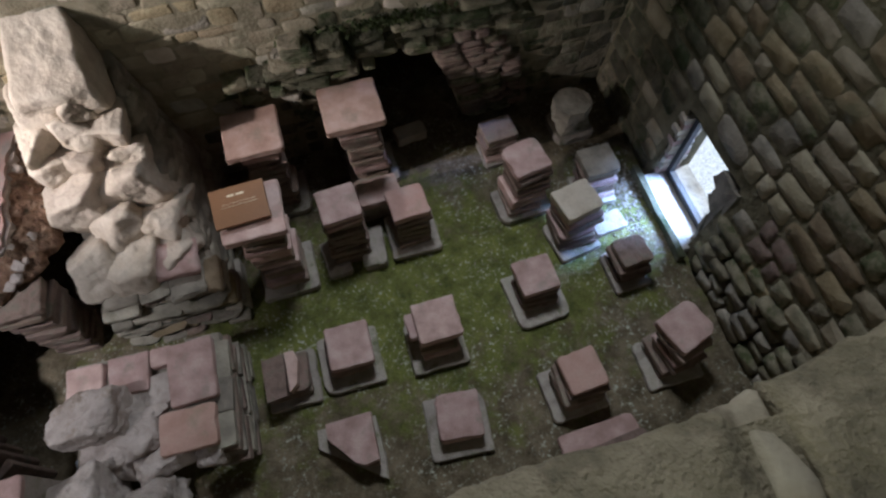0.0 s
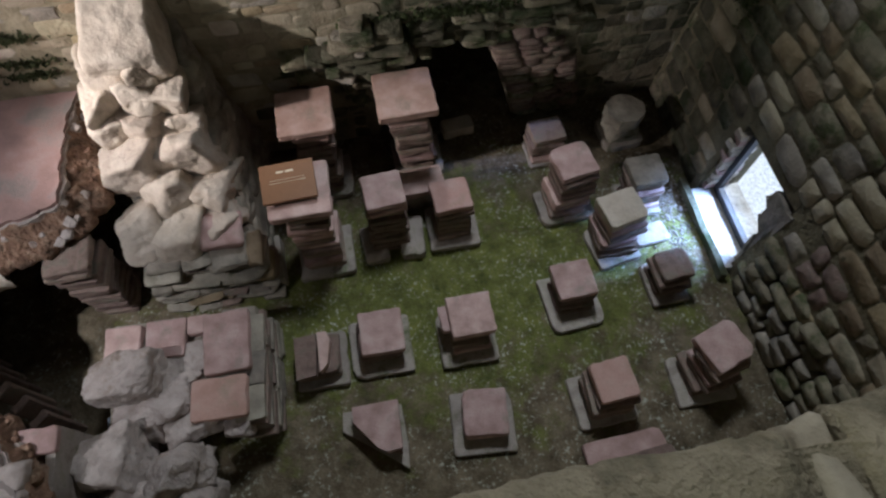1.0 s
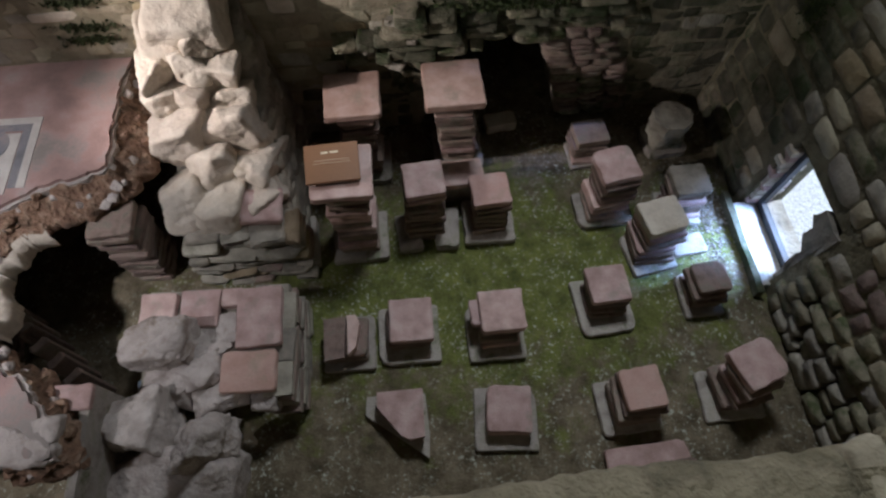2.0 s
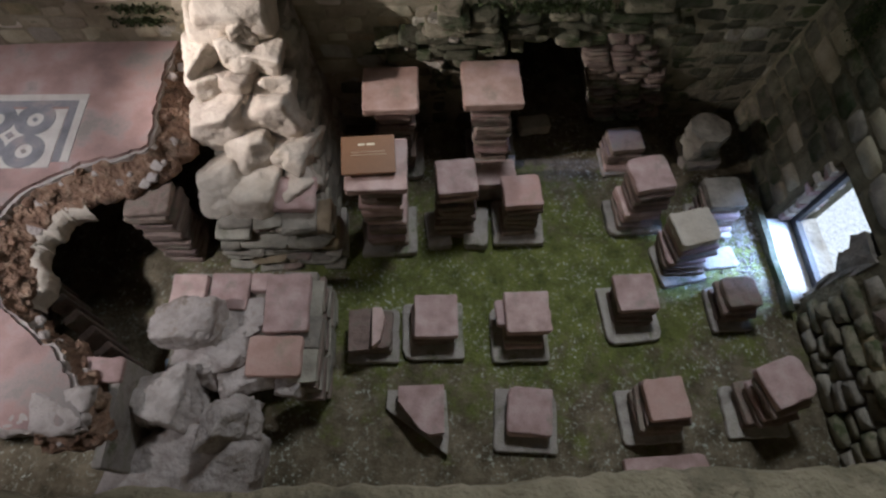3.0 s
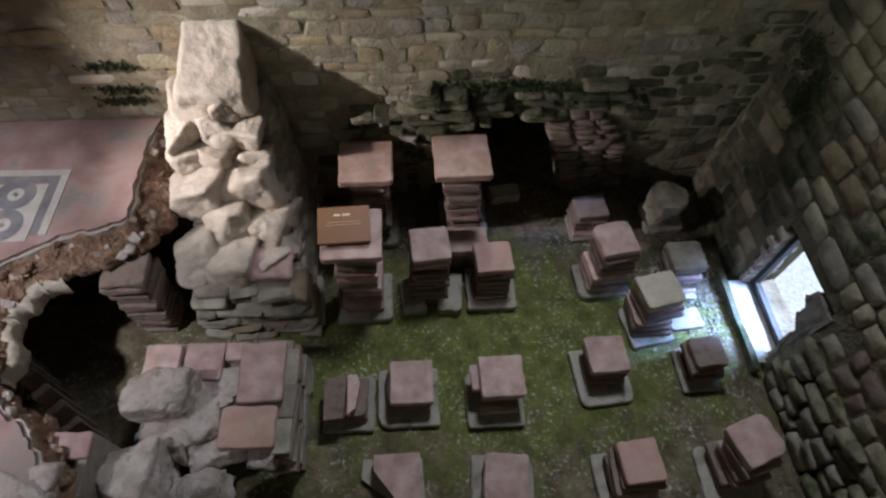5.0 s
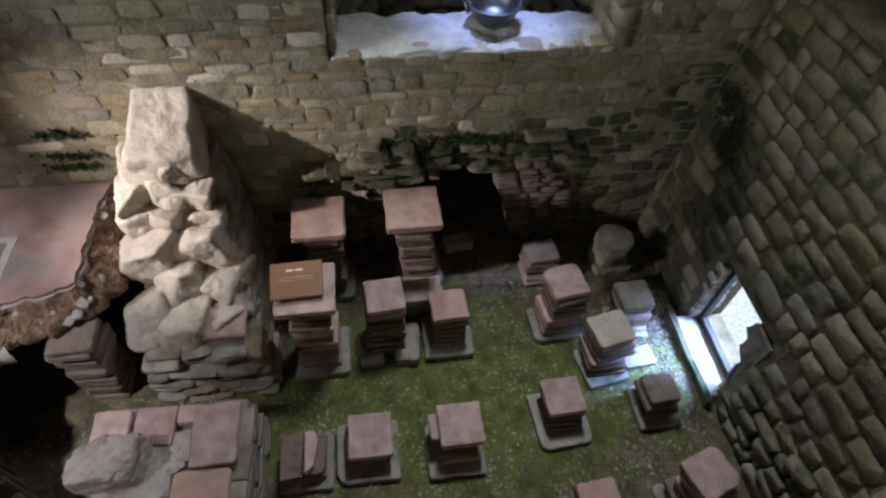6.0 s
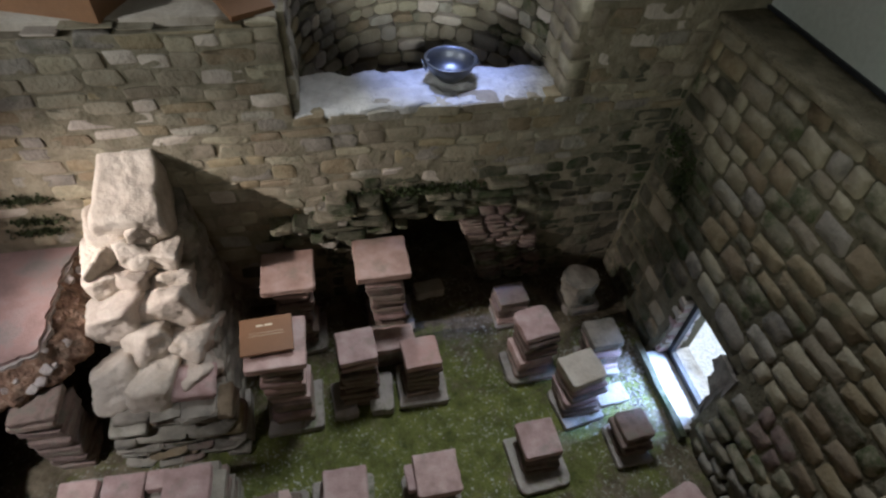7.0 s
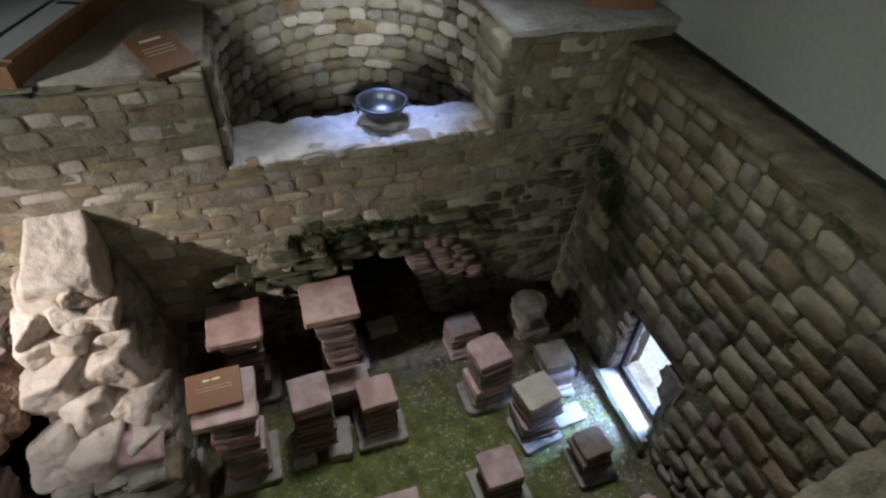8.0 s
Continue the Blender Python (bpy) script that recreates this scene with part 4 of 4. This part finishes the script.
def pattern(x1, y1, x0, y0, keep):
    """White ground with touching grey rings; small lozenges in the rings and between them."""
    step = 0.085
    for i in range(int((x1 - x0) / step)):
        for j in range(int((y1 - y0) / step)):
            x, y = x1 - step * (i + 1), y1 - step * (j + 1)
            if keep(x, y):
                if i % 2 == 0 and j % 2 == 0:
                    hoop(x, y, step * 1.02, MOS_GREY, 0.0018, 0.05)
                    diamond(x, y, 0.013, MOS_RED if (i + j) % 4 else MOS_GREY, 0.003)
                elif i % 2 and j % 2:
                    diamond(x, y, 0.02, MOS_GREY if (i + j) % 4 else MOS_RED, 0.003)


strip("white_ground", -2.45, X1 - 0.075, 0.43, Y1 - 0.085, MOS_WHITE, -0.0005)
strip("grey_band", X1 - 0.07, X1 - 0.036, 0.46, Y1 - 0.071, MOS_GREY)
pattern(X1 - 0.115, Y1 - 0.06, -2.4, 0.42, lambda x, y: y > 0.48 + 0.35 * max(0, x + 1.8))
strip("white_band", -2.45, -1.75, -0.28, -0.25, MOS_WHITE)
strip("white_ground", -2.45, -1.8, -0.24, 0.42, MOS_WHITE, -0.0005)
pattern(-1.83, 0.4, -2.35, -0.22, lambda x, y: True)

# supports under the mosaic
def prop_stack(x, y, count, w, seed):
    r = random.Random(seed)
    p = thing("tile_pillar", "dark tile stack carrying the mosaic floor", "pillar", "pillars under the mosaic", m=pose(x, y, 0))
    h = 0.52 / count
    for k in range(count):
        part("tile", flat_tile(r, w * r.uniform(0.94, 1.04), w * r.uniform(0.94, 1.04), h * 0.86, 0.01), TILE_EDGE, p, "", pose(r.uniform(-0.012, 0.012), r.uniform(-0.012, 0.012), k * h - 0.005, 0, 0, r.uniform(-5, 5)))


prop_stack(-1.25, 0.4, 12, 0.2, 31)
prop_stack(-1.95, 0.7, 12, 0.22, 32)
prop_stack(-1.95, 0.05, 12, 0.22, 33)
prop_stack(-1.7, 0.9, 12, 0.22, 34)
for k in range(6):
    wall_tile = thing("upright_tile", "upright dark flue tile under the mosaic edge", "tile", "upright flue tiles", m=pose(-1.79 + 0.078 * k, 0.1 - 0.072 * k, -0.005, 0, 2, 48))
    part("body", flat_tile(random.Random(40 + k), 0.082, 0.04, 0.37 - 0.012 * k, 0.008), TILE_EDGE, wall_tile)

# ---------------------------------------------------------------- low wall of tiles in front of the pier
low = thing("low_tile_wall", "low broken wall of stacked tiles topped with pink tiles", "masonry")
bm = box(-1.12, -0.57, -0.36, 0.06, -0.02, 0.27)
part("core", lumpy(bm, 0.02, 0.1, 5), STONE_GREY, low)
for x, y, w, d, zt, mat in ((-1.07, 0.0, 0.16, 0.19, 0.32, TILE), (-0.885, 0.005, 0.175, 0.18, 0.322, TILE), (-0.745, 0.05, 0.1, 0.09, 0.318, TILE), (-0.62, -0.052, 0.2, 0.28, 0.325, TILE), (-0.655, -0.293, 0.235, 0.18, 0.316, TILE_RED), (-0.8, -0.09, 0.16, 0.14, 0.305, RUBBLE)):
    part("top_tile", flat_tile(prng, w, d, 0.045, 0.01), mat, low, "", pose(x, y, zt - 0.045, prng.uniform(-1, 1), prng.uniform(-1, 1), prng.uniform(-2, 2)))
for k in range(7):
    zt = 0.005 + 0.037 * k
    for j in range(3):
        d = prng.uniform(0.13, 0.19)
        piece("slab", "brick", TILE_EDGE if prng.random() < 0.5 else STONE_GREY, low, (-0.545 + 0.005 * (7 - k), 0.0 - 0.165 * j + prng.uniform(-0.02, 0.02), zt + 0.02), (0.12, d, 0.036), (prng.uniform(-2, 2), prng.uniform(0, 3), prng.uniform(-4, 4)))
    for j in range(4):
        piece("slab", "brick", STONE_GREY, low, (-1.05 + 0.155 * j, 0.06 + prng.uniform(-0.01, 0.01), zt + 0.02), (prng.uniform(0.12, 0.16), 0.1, 0.032), (prng.uniform(-2, 2), prng.uniform(-2, 2), prng.uniform(-4, 4)))
for x, y, zt, w, d, h in ((-1.0, -0.16, 0.355, 0.25, 0.2, 0.19), (-0.86, -0.26, 0.27, 0.2, 0.16, 0.12), (-1.0, -0.3, 0.25, 0.2, 0.18, 0.14), (-0.78, -0.36, 0.22, 0.24, 0.14, 0.14), (-0.6, -0.39, 0.2, 0.12, 0.1, 0.1), (-0.83, -0.14, 0.28, 0.15, 0.14, 0.06)):
    part("rubble_lump", boulder(prng, w * 1.1, d * 1.1, h * 1.1, x * 9, 30, 0.06, 5, 9, 0.3), RUBBLE, low, "", pose(x, y, zt, prng.uniform(-8, 8), prng.uniform(-8, 8), prng.uniform(-20, 20)), True)

# mortar lump in the foreground
lump = thing("mortar_mass", "large crumbling mass of pale Roman concrete", "rubble")
part("body", boulder(prng, 0.56, 0.38, 0.52, 3.0, 26, 0.05, 5, 6, 0.15), RUBBLE, lump, "", pose(-0.97, -0.74, 0.11), True)
for x, y, zt, w, d, h in ((-1.06, -0.47, 0.3, 0.21, 0.22, 0.3), (-0.775, -0.58, 0.34, 0.12, 0.16, 0.3)):
    part("knob", boulder(prng, w * 1.08, d * 1.08, h * 1.08, y * 9, 30, 0.06, 5, 7, 0.3), RUBBLE, lump, "", pose(x, y, zt, prng.uniform(-10, 10), prng.uniform(-10, 10), prng.uniform(-20, 20)), True)

# flue tile and pipe at the cut edge of the mosaic
flue_tile = thing("flue_tile", "upright brown box flue tile under the mosaic", "tile")
part("body", flat_tile(random.Random(50), 0.035, 0.4, 0.56, 0.008), TILE_BASE, flue_tile, "", pose(-1.16, -0.56, 0))
part("top", flat_tile(random.Random(51), 0.16, 0.1, 0.03, 0.008), TILE, flue_tile, "", pose(-1.215, -0.41, 0.55))
bm = bmesh.new()
bmesh.ops.create_cone(bm, cap_ends=True, segments=20, radius1=0.05, radius2=0.05, depth=0.22)
part("pipe_length", bm, PIPE, thing("drain_pipe", "short blue-grey drain pipe among the rubble", "pipe"), "", pose(-1.09, -0.38, 0.2, 90, 0, 12), True)

# ---------------------------------------------------------------- more pillars and loose tiles
def cut_tile(outline, h):
    return slab(outline, 0, h, 0.003, 5)


broken = thing("tile_pillar", "low pillar with broken three-cornered tiles", "pillar", "hypocaust pillars", m=pose(-0.04, -0.52, 0))
part("base_tile", cut_tile([(0.12, -0.155), (0.128, -0.06), (0.12, 0.13), (-0.15, 0.135), (-0.155, 0.05)], 0.035), TILE_BASE, broken, "broken grey base tile", pose(0, 0, -0.006))
part("tile", cut_tile([(0.1, -0.1), (0.105, 0.11), (-0.1, 0.115), (-0.1, 0.05), (0.03, -0.09)], 0.04), TILE_EDGE, broken, "", pose(0, 0.01, 0.031))
part("top_tile", cut_tile([(0.107, -0.075), (0.11, 0.135), (-0.095, 0.132), (-0.095, 0.065), (0.005, -0.062), (0.04, -0.082)], 0.045), TILE, broken, "pink top tile with a missing corner", pose(0, 0, 0.074))

half = thing("tile_pillar", "low pillar with a split top tile, one half painted in shadow", "pillar", "hypocaust pillars", m=pose(-0.262, -0.12, 0))
part("base_tile", flat_tile(random.Random(60), 0.25, 0.275, 0.032, 0.012), TILE_BASE, half, "greyish larger base tile", pose(0, 0, -0.006))
part("tile", flat_tile(random.Random(61), 0.2, 0.2, 0.035, 0.01), TILE_EDGE, half, "", pose(-0.01, 0.005, 0.028, 0, 0, 2))
part("tile", flat_tile(random.Random(62), 0.19, 0.19, 0.035, 0.01), TILE_EDGE, half, "", pose(0.0, 0.01, 0.066, 0, 0, -3))
# this half's brown stands for the shadow that the low wall casts on it
part("top_tile", cut_tile([(-0.1, -0.11), (-0.01, -0.1), (0.0, 0.1), (-0.105, 0.09)], 0.035), TILE_EDGE, half, "left half of the top tile, cast shadow in its colour", pose(-0.005, 0.0, 0.103))
part("top_tile", cut_tile([(0.005, -0.09), (0.04, -0.06), (0.06, 0.05), (0.045, 0.1), (0.0, 0.1)], 0.045), TILE, half, "pink half of the top tile", pose(0.0, 0.0, 0.103))

round_one = thing("tile_pillar", "pillar with a rounded grey stone top in the corner", "pillar", "hypocaust pillars", m=pose(1.56, 0.95, 0))
part("base_tile", flat_tile(random.Random(63), 0.24, 0.23, 0.05, 0.014), TILE_BASE, round_one, "greyish larger base tile", pose(0, 0, -0.006, 0, 0, 5))
for k in range(4):
    part("tile", flat_tile(random.Random(64 + k), 0.19 - 0.012 * k, 0.19 - 0.012 * k, 0.045, 0.03), STONE_GREY, round_one, "", pose(-0.012 * k, -0.008 * k, 0.045 + 0.048 * k, 0, 0, 7 * k))
part("top_stone", lumpy(slab([(0.112 * math.cos(a * math.pi / 4 + 0.3), 0.1 * math.sin(a * math.pi / 4 + 0.3)) for a in range(8)], 0, 0.07), 0.008, 0.05, 1), STONE_GREY, round_one, "rounded grey stone", pose(-0.05, -0.05, 0.236))


def loose(name, label, w, d, h, m, mat, seed):
    ob = thing(name, label, "tile", m=m)
    part("body", flat_tile(random.Random(seed), w, d, h, 0.012), mat, ob)
    return ob


loose("floor_slab", "small grey slab lying under a tile stack", 0.13, 0.22, 0.05, pose(0.06, 0.46, -0.006, 0, 0, 6), TILE_BASE, 70)
loose("floor_slab", "small grey slab lying under a tile stack", 0.13, 0.24, 0.06, pose(0.262, 0.47, -0.006, 0, 0, -4), TILE_BASE, 71)
loose("floor_slab", "pinkish slab lying between two pillars", 0.23, 0.16, 0.05, pose(0.36, 0.7, 0.16, 0, 0, 2), TILE, 72)
loose("floor_slab", "upright grey tile carrying a slab between pillars", 0.2, 0.05, 0.165, pose(0.35, 0.68, -0.006, 0, 0, 3), TILE_BASE, 73)
loose("stone_block", "beige stone block at the mouth of the flue", 0.19, 0.1, 0.07, pose(0.63, 1.15, -0.005, 0, 3, 9), LIME_PALE, 74)
loose("floor_tile", "pinkish floor tile partly hidden by the parapet", 0.38, 0.2, 0.045, pose(1.05, -0.8, -0.004, 0, 0, 3), TILE, 75)
loose("floor_tile", "second tile beneath the parapet edge", 0.3, 0.15, 0.05, pose(1.1, -0.86, 0.042, 0, 0, 5), TILE_EDGE, 76)
loose("side_tile", "tile that sticks out under a pillar top", 0.07, 0.13, 0.04, pose(0.355, -0.06, 0.12, 0, 0, 3), TILE, 77)
loose("floor_slab", "thin slab half buried beside the opening", 0.2, 0.12, 0.03, pose(1.52, 0.27, -0.002, 0, 3, 8), TILE_BASE, 78)
loose("floor_slab", "upright thin slab in the shadow of a pillar", 0.03, 0.26, 0.1, pose(-0.43, 0.44, -0.006, 0, 0, 4), TILE_BASE, 79)

# pebbles and crumbs on the floor
bm = bmesh.new()
grit = random.Random(80)
for k in range(900):
    if k % 2 == 0:
        x, y = grit.gauss(1.68, 0.1), grit.uniform(0.02, 0.62)
    else:
        x, y = grit.uniform(-0.5, 1.85), grit.uniform(-0.85, 1.15)
    if x > 1.84:
        continue
    s = grit.uniform(0.003, 0.007) * (1.7 if k % 2 == 0 else 1)
    vs = [bm.verts.new((x + s * a + grit.uniform(-0.3, 0.3) * s, y + s * b, 0.0 + s * c * 0.7)) for a, b, c in ((1, 0, 0), (-1, 0.2, 0), (0, 1, 0), (0.1, -1, 0), (0, 0, 1))]
    for q in ((0, 2, 4), (2, 1, 4), (1, 3, 4), (3, 0, 4)):
        bm.faces.new([vs[i] for i in q])
tagged(new("gravel", mesh_of("gravel", bm, STONE_GREY)), "pale lime crumbs and small pebbles on the earth", "gravel", kind="stuff")


# ---------------------------------------------------------------- signs, bowl, boards
def bars(parent, rows, thick=0.0015, label="line of pale lettering"):
    """Lines of writing too small to read, on the upper face of a board."""
    for x, y, w, h in rows:
        part("lettering", box(x - w / 2, x + w / 2, y - h / 2, y + h / 2, 0, thick), INK, parent, label)


def sign(label, m, w, d, thick, rows):
    s = thing("sign", label, "sign", m=m)
    bm = box(-w / 2, w / 2, -d / 2, d / 2, -thick, 0)
    bmesh.ops.bevel(bm, geom=bm.edges[:], offset=0.002, segments=1, affect="EDGES")
    board = part("board", bm, SIGN, s)
    bars(board, rows)
    return s, board


s, board = sign("small brown sign board lying on a pillar cap", pose(-0.252, 0.53, 0.612, 7, 0, 3), 0.24, 0.19, 0.016, [(-0.03, 0.05, 0.03, 0.009), (0.012, 0.05, 0.036, 0.009), (0.0, 0.012, 0.15, 0.0012), (0.0, -0.002, 0.16, 0.0012)])
part("foot", box(-0.11, 0.11, 0.04, 0.06, -0.03, -0.016), WOOD, s)
s, board = sign("brown sign board propped on the wall ledge", pose(-0.175, 1.34, 1.84, 12, 0, 30), 0.19, 0.26, 0.025, [(0.0, 0.085, 0.09, 0.014), (0.0, 0.03, 0.13, 0.002), (0.0, 0.008, 0.13, 0.002), (0.0, -0.014, 0.12, 0.002)])
part("foot", box(-0.08, 0.08, 0.05, 0.11, -0.06, -0.025), WOOD, s)

# information lectern on the ledge
lectern = thing("information_panel", "low wooden lectern with a white panel on the ledge", "panel", m=pose(-0.68, 1.2, 1.795, 0, 0, -19))
part("front_board", box(-0.95, 0.0, 0.0, 0.035, 0, 0.09), WOOD, lectern, "varnished wooden front board")
part("side_board", box(-0.035, 0.0, 0.036, 1.2, 0, 0.1), WOOD, lectern, "varnished wooden side board")
panel = part("panel", box(-0.95, -0.036, 0.036, 1.2, 0.05, 0.085), PLASTER, lectern, "white information panel")
part("divider", box(-0.2, -0.185, 0.05, 1.19, 0.085, 0.088), STEEL, panel, "grey divider")
part("lettering", box(-0.16, -0.06, 0.62, 0.65, 0.085, 0.0865), IRON, panel, "dark line of lettering")

plank = thing("plank", "varnished wooden plank behind the side ledge", "plank", m=pose(1.95, 1.42, 1.832, 0, 0, -20))
part("board", box(-0.14, 0.2, 0.0, 0.04, 0, 0.12), WOOD, plank)

# steel bowl with two ring handles
bowl = thing("bowl", "dull steel basin with two ring handles on the sill", "bowl", m=pose(0.752, 1.462, 1.338, 0, 0, 8))
bm = bmesh.new()
outer = [(0.0, 0.0), (0.06, 0.0), (0.068, 0.012), (0.095, 0.035), (0.116, 0.07), (0.122, 0.098), (0.133, 0.102), (0.133, 0.107), (0.119, 0.106), (0.111, 0.072), (0.09, 0.04), (0.06, 0.02), (0.0, 0.016)]
rings = [[bm.verts.new((r * math.cos(2 * math.pi * k / 40), r * math.sin(2 * math.pi * k / 40), z)) for k in range(40)] if r else [bm.verts.new((0, 0, z))] for r, z in outer]
for a, b in zip(rings, rings[1:]):
    for k in range(40):
        q = [a[k % len(a)], a[(k + 1) % len(a)], b[(k + 1) % len(b)], b[k % len(b)]]
        q = [v for i, v in enumerate(q) if v not in q[:i]]
        bm.faces.new(q)
part("basin", bm, STEEL, bowl, "", None, True)


def ring(radius, thick):
    bm = bmesh.new()
    loops = [[bm.verts.new(((radius + thick * math.cos(b * math.pi / 4)) * math.cos(a * math.pi / 10), (radius + thick * math.cos(b * math.pi / 4)) * math.sin(a * math.pi / 10), thick * math.sin(b * math.pi / 4))) for b in range(8)] for a in range(20)]
    for a in range(20):
        for b in range(8):
            bm.faces.new((loops[a][b], loops[(a + 1) % 20][b], loops[(a + 1) % 20][(b + 1) % 8], loops[a][(b + 1) % 8]))
    return bm


for side in (-1, 1):
    part("handle", ring(0.028, 0.004), STEEL, bowl, "steel ring handle", pose(side * 0.138, 0, 0.086, 70, 0, 90), True)
    part("lug", box(side * 0.12 - 0.008, side * 0.12 + 0.008, -0.012, 0.012, 0.09, 0.112), STEEL, bowl)

# tufts of moss and small ferns on the damp walls
MOSS = material("dark_moss", [(0.03, 0.04, 0.012), (0.05, 0.065, 0.02), (0.075, 0.09, 0.03)], 40, 0.95, 0.6, 120, None, 1, 1, 0.2)


def moss_patch(label, centre, along, normal, spread, count, seed):
    r = random.Random(seed)
    bm = bmesh.new()
    along, normal = Vector(along), Vector(normal)
    for _ in range(count):
        p = Vector(centre) + along * r.gauss(0, spread[0]) + Vector((0, 0, 1)) * r.gauss(0, spread[1]) + normal * r.uniform(-0.004, 0.012)
        s = r.uniform(0.006, 0.018)
        a = Vector((r.uniform(-1, 1), r.uniform(-1, 1), r.uniform(-1, 1))).normalized() * s
        b = Vector((r.uniform(-1, 1), r.uniform(-1, 1), r.uniform(-1, 1))).normalized() * s * 0.6
        vs = [bm.verts.new(p + v) for v in (a, b, -a, -b)]
        bm.faces.new(vs)
    tagged(new("moss", mesh_of("moss", bm, MOSS)), label, "moss", kind="stuff")


moss_patch("dark green moss growing on the damp side wall", (1.935, 0.95, 0.98), (0, 1, 0), (-1, 0, 0), (0.04, 0.09), 420, 90)
moss_patch("dark green moss growing on the damp side wall", (1.925, 1.1, 1.1), (0, 1, 0), (-1, 0, 0), (0.04, 0.06), 220, 91)
moss_patch("dark green moss under the niche", (0.62, 1.2, 0.83), (1, 0, 0), (0, -1, 0), (0.22, 0.02), 700, 92)
moss_patch("dark green moss on the far wall", (0.2, 1.15, 0.76), (1, 0, 0), (0, -1, 0), (0.1, 0.03), 300, 93)
for k, (x, z) in enumerate(((-1.28, 1.0), (-1.3, 0.87), (-1.3, 0.8))):
    moss_patch("dark moss in a hollow of the wall", (x, 1.16, z), (1, 0, 0), (0, -1, 0), (0.06, 0.012), 220, 94 + k)
